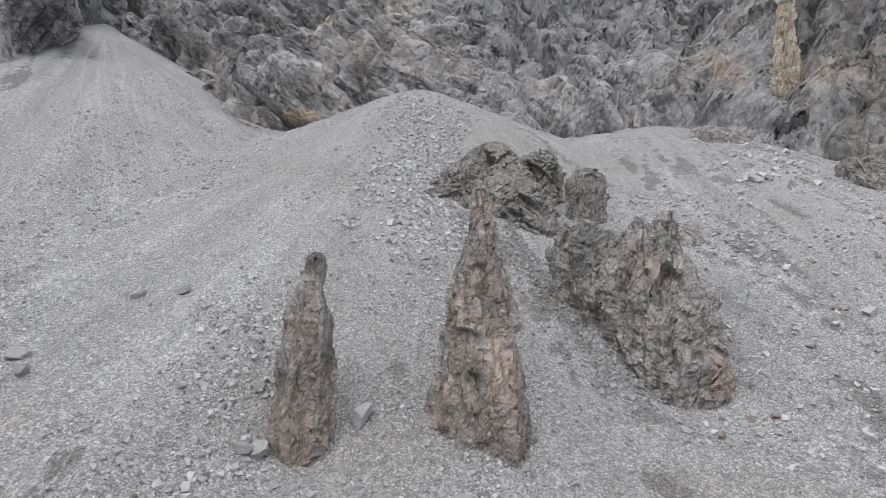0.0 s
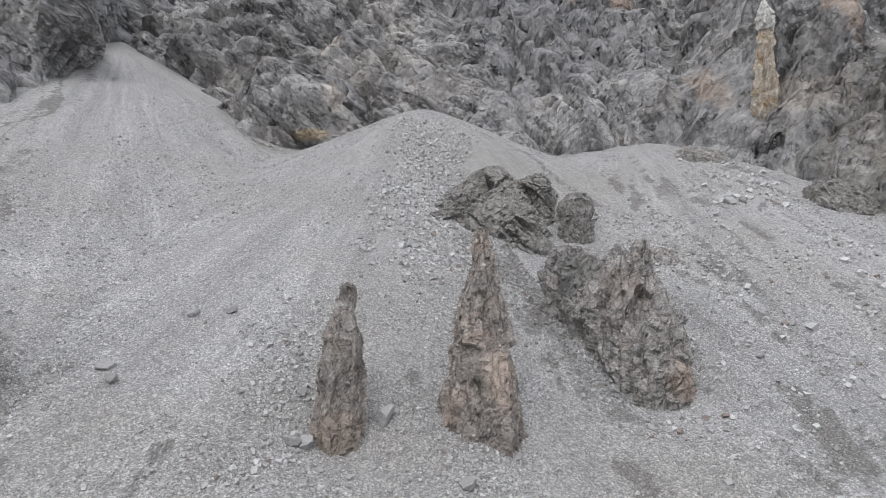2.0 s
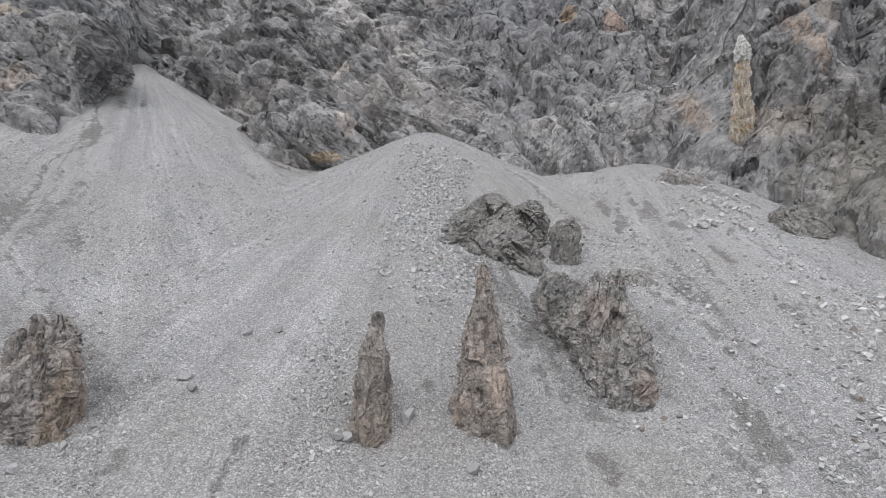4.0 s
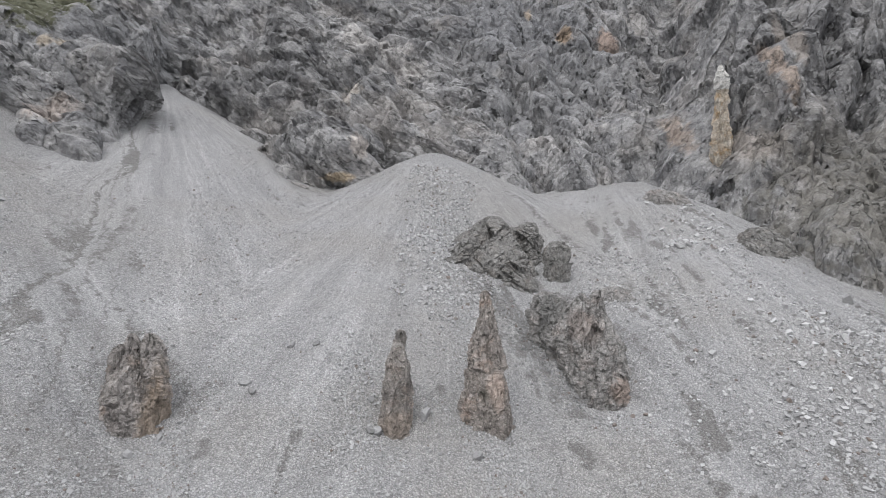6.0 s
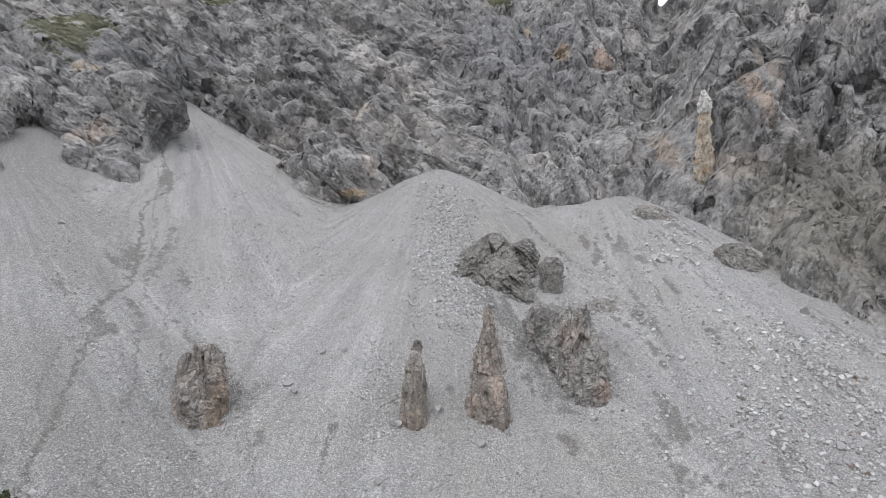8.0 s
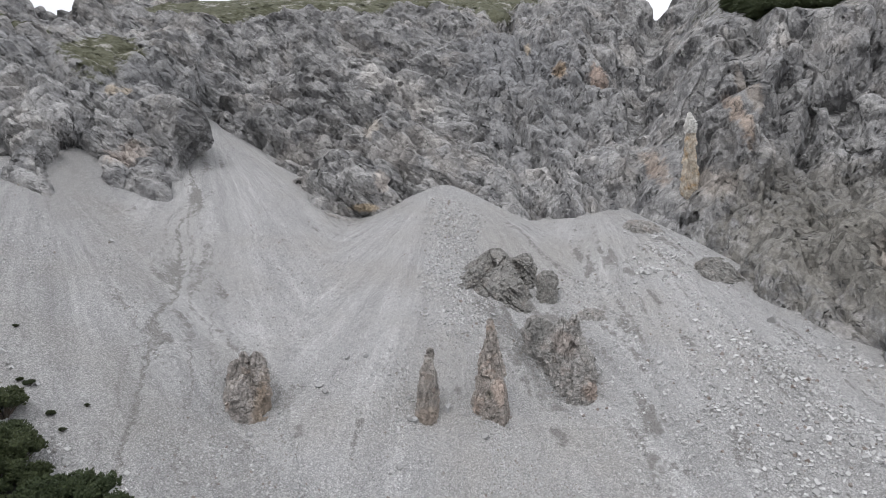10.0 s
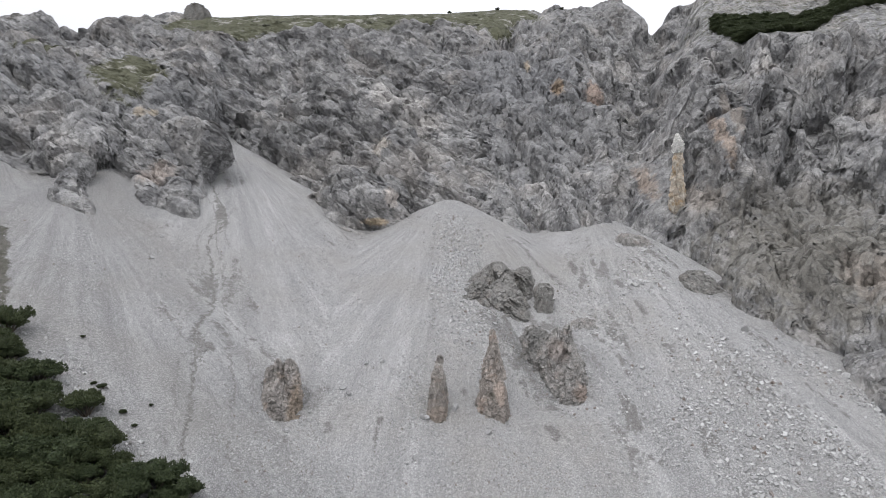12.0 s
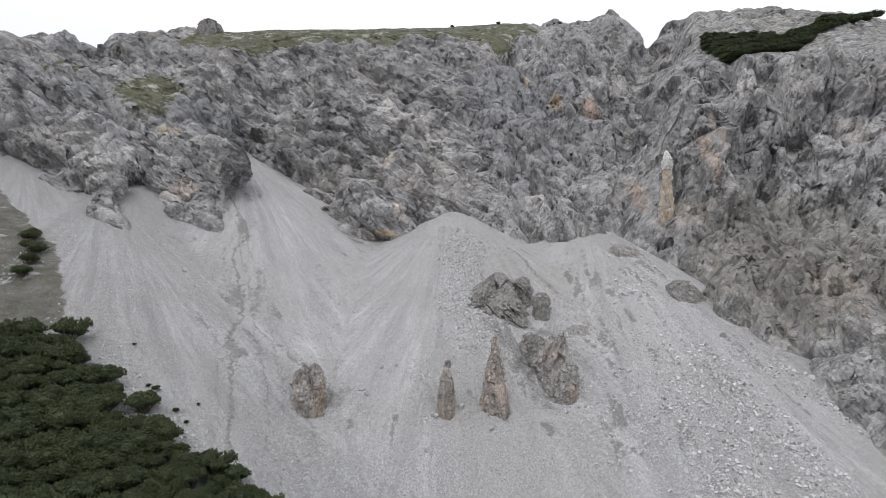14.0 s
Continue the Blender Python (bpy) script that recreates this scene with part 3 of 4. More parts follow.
def scree_height(x, y, fine=True):
    u, v, _ = flow_of(x, y)
    h = scree_base(x, y)
    mid = np.exp(-((y - 45) / 90) ** 4)
    h = h + mid * smooth(3, 24, v) * (0.32 * fbm(u / 9, v / 40, 3, 11) + 0.2 * fbm(u / 2.6, v / 14, 3, 17))
    warp = 1.5 * vnoise(x / 9, y / 9, 5)
    h = h - 0.3 * rill(x + warp, y, GULLY_TRACK, 0.9) + 0.2 * rill(x + warp - 1.8, y, GULLY_TRACK, 0.9)
    if fine:
        h = h + mid * (0.10 * fbm(x / 1.3, y / 1.3, 3, 23))
    return h


GULLY_TRACK = ((-63, 98), (-57, 82), (-51, 70), (-46, 59), (-42.2, 46), (-37.8, 34), (-33, 20), (-31, 14), (-29, 8), (-26, 1))
gx, gy = stretched(-95.0, 75.0, 0.55, 3200.0), stretched(-20.0, 112.0, 0.55, 3200.0)
GX, GY = np.meshgrid(gx, gy)
X, Y = GX.ravel(), GY.ravel()
U, V, _ = flow_of(X, Y)
dirt = smooth(0.16, 0.40, fbm(U / 1.1, V / 8, 4, 41)) * smooth(-0.05, 0.35, fbm(X / 18, Y / 18, 3, 43)) * 0.62
for spots, width in (((18.4, 57), (20.5, 52)), 1.3), (((21.2, 42), (20.5, 34), (19, 28), (18.5, 22)), 1.5), (((5.5, 35), (6.8, 31), (8, 27), (9, 22)), 1.4), (((19.5, 63), (20.2, 51.5), (21.8, 43)), 0.8), (((20.4, 39), (18.9, 31.8), (18.3, 27), (17.5, 21), (16.1, 17)), 1.0), (((24, 57), (27, 52)), 1.0), (((7, 40), (5, 44)), 2.0), (((-2.1, 26.5), (-0.7, 30)), 1.2), (((30, 64), (35, 57)), 2.0), (((37, 66), (41, 58)), 2.5):
    dirt = np.maximum(dirt, rill(X, Y, spots, width) * smooth(-0.15, 0.3, fbm(U / 1.6, V / 9, 4, 47)))
dirt = np.maximum(dirt, 0.9 * rill(X, Y, ((-60, 92), (-48.5, 66), (-40.5, 46), (-36, 30), (-30, 18)), 3.0) * smooth(0.02, 0.25, fbm(U / 1.8, V / 7, 4, 59)))
debris = np.maximum(rill(X, Y, ((2.0, 45), (5.5, 40), (7.2, 36), (8.8, 32), (9.2, 28)), 2.3), rill(X, Y, ((9, 47), (12, 43), (14, 40)), 1.8))
dirt = np.maximum(dirt, 0.6 * smooth(10, 17, X) * smooth(46, 32, X) * smooth(8, 20, Y) * smooth(66, 52, Y) * smooth(0.14, 0.3, fbm(U / 0.8, V / 13, 3, 51)) * smooth(-0.3, 0.2, fbm(X / 9, Y / 9, 2, 53)))
dirt = np.maximum(dirt, 0.75 * debris * smooth(-0.5, 0.3, fbm(X / 2.2, Y / 2.2, 4, 49)))
dirt = dirt * smooth(6, 22, V)
ground_mesh = mesh_of("ground", np.stack([X, Y, scree_height(X, Y)], 1), grid_faces(len(gy), len(gx)), SCREE, flat=False)
attribute(ground_mesh, "flow", "FLOAT_VECTOR", np.stack([U, V, 0 * U], 1))
attribute(ground_mesh, "dirt", "FLOAT", dirt)
strip = np.maximum(rill(X, Y, ((-104, 55), (-92, 45), (-73.4, 32.4), (-61, 17)), 7.0), 1e-9)
turf_strip = smooth(7.0, 5.2, 7 * np.sqrt(-np.log(strip)) + 1.2 * fbm(X / 4, Y / 4, 4, 91)) * smooth(-0.9, -0.2, fbm(X / 3, Y / 3, 4, 93))
attribute(ground_mesh, "rill", "FLOAT", beside(X + 1.5 * vnoise(X / 9, Y / 9, 5), Y, GULLY_TRACK))
attribute(ground_mesh, "rill_east", "FLOAT", beside(X + 1.2 * vnoise(X / 7, Y / 7, 6), Y, ((-51, 66), (-40, 46), (-34, 31), (-29, 20), (-25.5, 10), (-20, 0))))
attribute(ground_mesh, "turf", "FLOAT", turf_strip)
fan_tops = [cone(X, Y, *f) for f in FANS]
attribute(ground_mesh, "old", "FLOAT", smooth(-3, 4, np.maximum(np.maximum(fan_tops[2], fan_tops[5]), fan_tops[4]) - np.maximum(np.maximum(fan_tops[0], fan_tops[1]), fan_tops[3]) + 3 * fbm(X / 8, Y / 8, 3, 97)))
ground = tagged(new("ground", ground_mesh), "steep pale grey gravel fans below the rock walls", "ground", kind="structure")

# ---- the rock walls ----
cx = np.concatenate([np.arange(-175, -112, 0.9), np.arange(-112, 105, 0.40), np.arange(105, 176, 0.9)])
cy = np.concatenate([np.arange(-12, 34, 0.6), np.arange(34, 48, 0.42), np.arange(48, 62, 0.2), np.arange(62, 84, 0.16), np.arange(84, 135, 0.26), np.arange(135, 176, 0.45), np.arange(176, 204, 0.8), np.arange(204, 270, 4.0)])
CX, CY = np.meshgrid(cx, cy)


def fold(p):
    """Sharp ridges and clefts by turns, -1 to 1."""
    return 1 - 4 * np.abs(p - np.floor(p) - 0.5)


def joints(u, w, seed, tilt=1.5):
    """Planar broken faces with open joints between them."""
    lift, gap = facets(u, w, seed, 0.3, tilt, 9.0)
    return lift + 0.82 - 0.3 * smooth(0.16, 0.0, gap)


def ledges(b, a, period, seed):
    """Stepped beds: a long tread and a short riser, broken along their length."""
    p = b / period + 0.9 * vnoise(a / (3.2 * period), b / (2.2 * period), seed)
    p = p - np.floor(p)
    return (np.where(p < 0.76, p / 0.76, (1 - p) / 0.24) - 0.5) * (0.65 + 0.5 * vnoise(a / (2 * period), b / period, seed + 1))


def wall_surface(x, y):
    """Bedded, jointed and bladed rock laid on the smooth land form."""
    h = cliff_base(x, y)
    east = smooth(-4, 4, wall_east(x, y) - np.maximum(wall_back(x, y), wall_west(x, y)))
    s = h + 0.55 * y
    fluted = np.maximum(east, smooth(-4, 12, x + 7 * vnoise(x / 15, s / 15, 60)))
    apron = smooth(70, 42, h) * smooth(30, 40, x)
    wx, ws = x + 0.7 * fbm(x / 6, s / 6, 3, 61), s + 0.7 * fbm(x / 6 + 40, s / 6, 3, 67)
    # inclined beds, broken across, in the west and the middle
    turn = radians(35)
    a, b = wx * math.cos(turn) - (ws - 150) * math.sin(turn), wx * math.sin(turn) + (ws - 150) * math.cos(turn)
    ribs = 0.5 - 2 * np.abs(fbm((wx + 0.55 * ws) / 17, (ws - 0.4 * wx) / 46, 2, 83))
    bedded = 2.8 * joints(a / 26, b / 13, 71, 1.4) + 1.7 * joints(b / 7, a / 11, 73, 1.4) + 0.9 * joints(a / 4.6, b / 2.8, 75, 1.4) + 0.22 * joints(a / 2, b / 1.5, 79, 1.4) + 1.0 * ledges(b, a, 8.0, 85) + 0.3 * ledges(b, a, 2.8, 87) + 2.2 * ribs

    # leaning blades, flutes and pointed buttresses in the middle and, leaning the other way, in the east
    def bladed(u, seed):
        spires = np.minimum(fold((u + 0.3 * s) / 12 + 0.35 * vnoise(x / 16, s / 16, seed)), fold((u - 0.4 * s) / 11 + 0.35 * vnoise(x / 16, s / 16, seed + 1)))
        return 2.6 * joints(u / 13, ws / 32, seed + 2, 1.4) + 1.7 * joints(u / 5.5, ws / 14, seed + 5, 1.4) + 0.8 * joints(u / 3.2, ws / 6, seed + 9, 1.4) + 1.5 * spires

    middle, flank = bladed(wx + 0.22 * ws, 171), bladed(wx - 0.3 * ws, 211)
    upright = middle + (flank - middle) * east
    d = bedded + (upright - bedded) * fluted + 0.08 * joints(wx / 1.4, ws / 1.2, 81, 1.3) - 0.3
    d = d - 2.6 * np.exp(-((x + 10.0) / 2.2) ** 2 - ((h - 66.5 + 0.5 * (x + 10)) / 1.2) ** 2) + 1.6 * np.exp(-((x + 19.0) / 2.6) ** 4 - ((h - 68) / 3.5) ** 4)
    niche = np.exp(-((x - 45.2) / 5) ** 2 - ((h - 55) / 9) ** 2) * east
    d = d * (1 - 0.5 * niche) - 0.5 * niche
    d = d * (1 - 0.7 * np.exp(-((x - 42) / 4.5) ** 2 - ((y - 82) / 9) ** 2))
    d = d * (1 - 0.6 * np.exp(-((x - 40) / 6) ** 2 - ((y - 66) / 8) ** 2))
    crest = smooth(-70, -90, x) * smooth(104, 110, h) * smooth(134, 122, y)
    d = d + crest * 0.8 * facets(x / 9, y / 9, 87)[0]
    meadow = smooth(150, 160, y + 10 * fbm(x / 14, y / 14, 3, 86) + 11 * np.exp(-((x + 78) / 26) ** 2)) * (1 - east) * smooth(-112, -100, x) * smooth(40, 22, x)
    patch = np.exp(-(((x + 85) / 9) ** 4 + ((y - 96 + 0.6 * (x + 85)) / 13) ** 4))
    plateau = east * smooth(0, 5, h - (89 + 0.45 * (y - 90))) * smooth(84, 92, y)
    calm = 1 - 0.85 * np.maximum(np.maximum(meadow, 0.85 * plateau), 0.8 * patch)
    eps = 0.5
    nx, ny = -(cliff_base(x + eps, y) - h) / eps, -(cliff_base(x, y + eps) - h) / eps
    norm = np.sqrt(nx * nx + ny * ny + 1)
    d = np.where(d > 0, d * smooth(-3, 3, h - scree_base(x, y)), d)
    d = d * calm * (1 - 0.15 * apron) * (1 - 0.45 * smooth(140, 180, y))
    return np.stack([x + nx / norm * d, y + ny / norm * d, h + d / norm], -1), meadow, plateau, fluted


PX, PY = CX.ravel(), CY.ravel()
wall_points, meadow, plateau, eastern = wall_surface(PX, PY)
turf = np.maximum(meadow, 0.42 * plateau)
turf = np.maximum(turf, np.exp(-(((PX + 85) / 9) ** 4 + ((PY - 96 + 0.6 * (PX + 85)) / 13) ** 4)))
turf = np.maximum(turf, np.exp(-(((PX + 103 - 0.6 * (PY - 92)) / 2.2) ** 2 + ((PY - 91) / 7) ** 2)))
faces = grid_faces(len(cy), len(cx))
keep = (wall_points[:, 2] > scree_base(PX, PY) - 4)[faces].any(1)
used = np.unique(faces[keep])
index = np.full(len(PX), -1)
index[used] = np.arange(len(used))
wall_mesh = mesh_of("cliff", wall_points[used], index[faces[keep]], CLIFF)
attribute(wall_mesh, "turf", "FLOAT", turf[used])
attribute(wall_mesh, "fluted", "FLOAT", eastern[used])
cliff = tagged(new("cliff", wall_mesh), "jagged grey dolomite wall with ochre stains and turf ledges", "cliff", kind="structure")


# ---- crags and spires standing in the gravel ----
def crag_piece(rings, seed, rough, cells, slant=0.0, around=150, along=130):
    """A standing rock from rings (z, x, y, half width, half depth), broken into joints."""
    rings = np.array(rings, dtype=float)
    t = np.linspace(0, 1, along)
    z = rings[0, 0] + (rings[-1, 0] - rings[0, 0]) * t
    cx, cy, rx, ry = [np.interp(z, rings[:, 0], rings[:, i]) for i in (1, 2, 3, 4)]
    ang = np.linspace(0, 2 * math.pi, around, endpoint=False) + math.pi / 2
    A, Z = np.meshgrid(ang, z)
    RX, RY, CXX, CYY = [np.repeat(v[:, None], around, 1) for v in (rx, ry, cx, cy)]
    mean = np.maximum((RX + RY) / 2, 0.05)
    big = float(rx.max())
    # a many-sided section that turns and changes slowly with height
    section = np.zeros(A.shape) + 9.0
    for i in range(9):
        n = 2 * math.pi * i / 9 + 0.5 * vnoise(Z / (2.2 * big) + 9 * i, 0 * Z + seed, seed)
        section = np.minimum(section, (0.89 + 0.09 * vnoise(Z / (1.6 * big) + 5 * i, 0 * Z, seed + 3)) / np.maximum(np.cos(A - n), 0.2))
    wrap = (A - math.pi / 2) * max(big, 0.3)
    u, w = wrap + 0.4 * fbm(wrap / 1.7, Z / 1.7, 3, seed + 7), Z + 0.4 * fbm(wrap / 1.7 + 9, Z / 1.7, 3, seed + 9)
    u, w = u * math.cos(slant) - w * math.sin(slant), u * math.sin(slant) + w * math.cos(slant)
    f1, g1 = facets(u / cells, w / (2.2 * cells), seed + 11, 0.2)
    f2, g2 = facets(u / (0.36 * cells), w / (0.7 * cells), seed + 15, 0.3)
    f3, _ = facets(u / (0.16 * cells), w / (0.15 * cells), seed + 19)
    d = rough * (f1 + 0.5 * f2 + 0.26 * f3 - 0.35 * smooth(0.15, 0, g1) - 0.15 * smooth(0.15, 0, g2) + 0.6 * fbm(wrap / 3, Z / 3, 3, seed + 23))
    fade = np.minimum(1, mean / (0.55 * big))
    seam = smooth(0, 0.25, np.minimum(A - math.pi / 2, 2.5 * math.pi - A))
    k = section + d * fade * seam / mean
    px, py = CXX + RX * k * np.cos(A), CYY + RY * k * np.sin(A)
    pz = Z + 0.35 * d * fade * seam
    verts = np.stack([px, py, pz], -1).reshape(-1, 3)
    i = np.arange((along - 1) * around)
    r, c = i // around, i % around
    f = np.stack([r * around + c, r * around + (c + 1) % around, (r + 1) * around + (c + 1) % around, (r + 1) * around + c], 1)
    cap = np.array([[cx[-1], cy[-1], z[-1] + 0.05]])
    last = (along - 1) * around
    j = np.arange(around)
    top = np.stack([last + j, last + (j + 1) % around, np.full(around, len(verts)), np.full(around, len(verts))], 1)
    tri = np.concatenate([f[:, [0, 1, 2]], f[:, [0, 2, 3]], top[:, :3]])
    return np.concatenate([verts, cap]), tri


def crag(name, pieces, material, label, category, rough=0.16, cells=0.9, seed=100, group="", cap=None, slant=0.0):
    """A standing rock: one mesh, or its named pieces under an empty at its base."""
    if len(pieces) == 1:
        (_, rings), = pieces
        v, f = crag_piece(rings, seed, rough, cells, slant)
        return tagged(new(name, mesh_of(name, v, f, material)), label, category, group)
    root = new(name)
    root.location = Vector(pieces[0][1][0][1:3] + (pieces[0][1][0][0],))
    for i, (piece, rings) in enumerate(pieces):
        v, f = crag_piece(rings, seed + 31 * i, rough * (0.55 if piece == "capstone" else 1), cells * (0.5 if piece == "capstone" else 1), slant)
        part(piece, mesh_of(piece, v - np.array(root.location), f, cap if cap and piece == "capstone" else material), root, "white limestone tip" if cap and piece == "capstone" else "")
    return tagged(root, label, category, group)


crag("rock_spire", [("shaft", [(12.6, -5.13, 22.6, 1.2, 1.08), (14.63, -5.25, 22.6, 1.28, 1.1), (15.63, -5.33, 22.7, 1.3, 1.15), (16.85, -5.24, 22.8, 1.2, 1.05), (18.11, -5.13, 22.8, 1.01, 0.92), (19.6, -5.07, 22.8, 0.84, 0.78), (20.46, -5.06, 22.9, 0.55, 0.51), (21.12, -5.05, 23.0, 0.41, 0.38), (21.56, -5.04, 23.1, 0.38, 0.36)]),
                  ("capstone", [(21.12, -5.03, 23.0, 0.40, 0.36), (21.56, -5.04, 23.1, 0.45, 0.41), (22.05, -5.0, 23.1, 0.40, 0.36), (22.3, -5.0, 23.1, 0.2, 0.2)])],
     SPIRE_GREY, "slender grey-brown breccia spire with a knobbed tip standing in gravel", "rock spire", 0.085, 0.5, 201, "rock spires")
crag("rock_spire", [("shaft", [(13.0, 1.66, 24.1, 1.78, 1.66), (15.4, 1.62, 24.1, 1.82, 1.7), (17.1, 1.56, 24.2, 1.74, 1.62), (18.44, 1.54, 24.3, 1.52, 1.4), (19.8, 1.53, 24.5, 1.28, 1.17), (21.2, 1.49, 24.7, 1.1, 1.03), (22.4, 1.56, 24.9, 0.77, 0.7), (23.63, 1.68, 25.1, 0.54, 0.49), (24.6, 1.64, 25.3, 0.40, 0.36)]),
                  ("capstone", [(23.63, 1.68, 25.1, 0.54, 0.49), (24.6, 1.64, 25.3, 0.37, 0.33), (24.97, 1.61, 25.4, 0.43, 0.39), (25.3, 1.62, 25.4, 0.2, 0.2)])],
     SPIRE, "tall tapering brown breccia spire with a narrow crown standing in gravel", "rock spire", 0.14, 0.62, 301, "rock spires")
crag("rock_fin", [("shoulder", [(19.0, 8.3, 35.4, 1.35, 1.2), (21.05, 8.27, 35.4, 1.35, 1.21), (23.07, 8.24, 35.4, 1.55, 1.4), (24.3, 8.26, 35.5, 1.35, 1.2), (25.0, 8.33, 35.6, 0.9, 0.8), (25.45, 8.21, 35.7, 0.35, 0.3)]),
                  ("saddle", [(16.5, 10.2, 33.4, 1.5, 1.2), (18.47, 10.01, 33.6, 1.58, 1.27), (20.36, 9.36, 33.9, 1.95, 1.6), (21.99, 9.32, 34.2, 1.8, 1.5), (23.32, 9.69, 34.4, 1.2, 1.0), (24.2, 9.72, 34.5, 0.55, 0.5), (24.6, 9.74, 34.6, 0.25, 0.2)]),
                  ("rib", [(14.8, 10.9, 31.6, 1.6, 1.3), (16.78, 10.7, 31.8, 1.7, 1.4), (18.54, 10.63, 32, 1.7, 1.4), (20.34, 10.66, 32.2, 1.64, 1.36), (22.21, 10.87, 32.6, 1.45, 1.25), (23.82, 11.01, 33, 1.05, 0.9), (24.74, 11.04, 33.2, 0.5, 0.45), (25.3, 11.16, 33.3, 0.2, 0.2)]),
                  ("peak", [(13.6, 11.9, 30.4, 1.9, 1.5), (14.94, 11.85, 30.6, 2.0, 1.6), (17.15, 11.95, 31, 2.3, 1.85), (19.45, 12.0, 31.5, 1.95, 1.6), (21.57, 12.14, 32.2, 1.38, 1.2), (23.14, 12.32, 32.6, 0.95, 0.85), (24.2, 12.5, 32.9, 0.66, 0.6), (25.0, 12.65, 33, 0.5, 0.48), (25.6, 12.75, 33.1, 0.32, 0.3)]),
                  ("buttress", [(14.0, 12.3, 29.9, 1.1, 1.0), (15.31, 12.4, 30, 1.15, 1.0), (17.22, 12.92, 30.2, 1.3, 1.2), (18.89, 13.34, 30.7, 1.05, 0.98), (19.98, 13.6, 31.1, 0.62, 0.6), (20.7, 13.85, 31.3, 0.4, 0.4), (21.1, 13.95, 31.4, 0.15, 0.15)]),
                  ("slab", [(14.6, 12.2, 30.0, 1.5, 1.0), (17.0, 11.8, 30.9, 2.3, 1.35), (19.0, 11.1, 31.9, 2.5, 1.5), (21.0, 10.6, 32.9, 2.4, 1.5), (22.5, 10.7, 33.5, 1.8, 1.25), (23.7, 11.1, 33.5, 1.1, 0.8), (24.4, 11.4, 33.4, 0.4, 0.3)]),
                  ("foot", [(13.4, 11.8, 29.4, 1.2, 0.9), (14.85, 11.75, 29.5, 1.35, 0.95), (15.78, 11.9, 29.6, 1.6, 1.13), (16.7, 12.32, 29.9, 1.6, 1.15), (17.44, 12.65, 30.2, 1.2, 0.9), (17.99, 12.83, 30.4, 0.6, 0.5)])],
     FIN, "broad jagged grey-brown breccia fin rising out of gravel", "rock", 0.26, 0.95, 431, slant=0.3)
crag("rock_outcrop", [("main_mass", [(24.26, 4.61, 49, 4.6, 2.64), (28.18, 4.44, 49.8, 5.0, 2.86), (30.49, 4.04, 51.6, 4.6, 2.66), (32.99, 4.42, 53.5, 3.3, 1.97), (34.94, 4.78, 54.8, 1.8, 1.13), (35.93, 4.96, 55.2, 0.6, 0.41)]),
                  ("tip", [(27.5, 0.3, 50.2, 1.7, 1.5), (30.2, 0.3, 50.8, 1.5, 1.3), (31.8, 0.8, 51.6, 0.9, 0.8), (32.6, 1.2, 52.0, 0.3, 0.3)]),
                  ("toe", [(24.5, 7.2, 46.9, 2.2, 1.8), (27.0, 7.0, 47.6, 1.9, 1.6), (28.8, 6.6, 48.4, 1.1, 1.0), (29.6, 6.5, 48.8, 0.4, 0.4)]),
                  ("shoulder", [(28.7, 8.99, 53, 1.5, 1.23), (32.04, 9.21, 54, 1.5, 1.26), (33.85, 9.38, 54.8, 1.2, 1.07), (34.94, 9.52, 55.2, 0.5, 0.47)])],
     CRAG, "dark weathered rock outcrop half buried in gravel", "rock", 0.6, 2.2, 501, slant=-0.7)
crag("rock_outcrop", [("body", [(26.08, 11.73, 48.5, 1.21, 1.1), (28.2, 11.78, 48.5, 1.3, 1.15), (29.92, 12.04, 48.8, 1.75, 1.5), (31.17, 12.07, 49, 1.5, 1.3), (31.95, 12.19, 49.2, 0.5, 0.47)])],
     CRAG, "rounded dark boulder of rock beside a larger outcrop", "rock", 0.2, 1.2, 601)
crag("rock_tooth", [("body", [(13.4, -23.08, 19.9, 2.0, 1.7), (15.6, -23.1, 19.9, 2.3, 1.75), (17.4, -23.22, 20.0, 2.35, 1.7), (18.6, -23.31, 20.1, 2.1, 1.5), (19.4, -23.22, 20.3, 1.5, 1.1), (19.9, -23.3, 20.4, 0.9, 0.7)]),
                  ("prong", [(18.2, -23.5, 20.3, 0.75, 0.7), (20.3, -23.6, 20.3, 0.6, 0.55), (21.5, -23.75, 20.4, 0.42, 0.4), (22.1, -23.8, 20.4, 0.16, 0.16)]),
                  ("prong", [(18.2, -22.6, 20.3, 0.75, 0.65), (20.3, -22.45, 20.3, 0.55, 0.5), (21.5, -22.5, 20.4, 0.38, 0.36), (22.1, -22.55, 20.4, 0.15, 0.15)]),
                  ("prong", [(17.6, -24.35, 20.4, 0.85, 0.7), (19.6, -24.4, 20.4, 0.55, 0.5), (20.9, -24.45, 20.5, 0.36, 0.33), (21.35, -24.45, 20.5, 0.16, 0.16)]),
                  ("prong", [(17.6, -21.7, 20.0, 0.75, 0.7), (19.8, -21.75, 20.1, 0.5, 0.5), (20.4, -21.8, 20.1, 0.35, 0.3)])],
     TOOTH, "stubby brown rock tooth with a notched top standing in gravel", "rock", 0.2, 0.8, 701)
crag("rock_outcrop", [("body", [(26.0, 40.4, 52.4, 3.2, 2.4), (29.3, 40.2, 52.4, 3.6, 2.6), (31.4, 39.8, 53.0, 3.4, 2.4), (33.2, 39.2, 53.8, 2.2, 1.6), (34.3, 38.9, 54.2, 0.8, 0.6)])],
     CRAG, "dark domed rock outcrop at the edge of the gravel", "rock", 0.35, 1.7, 801)
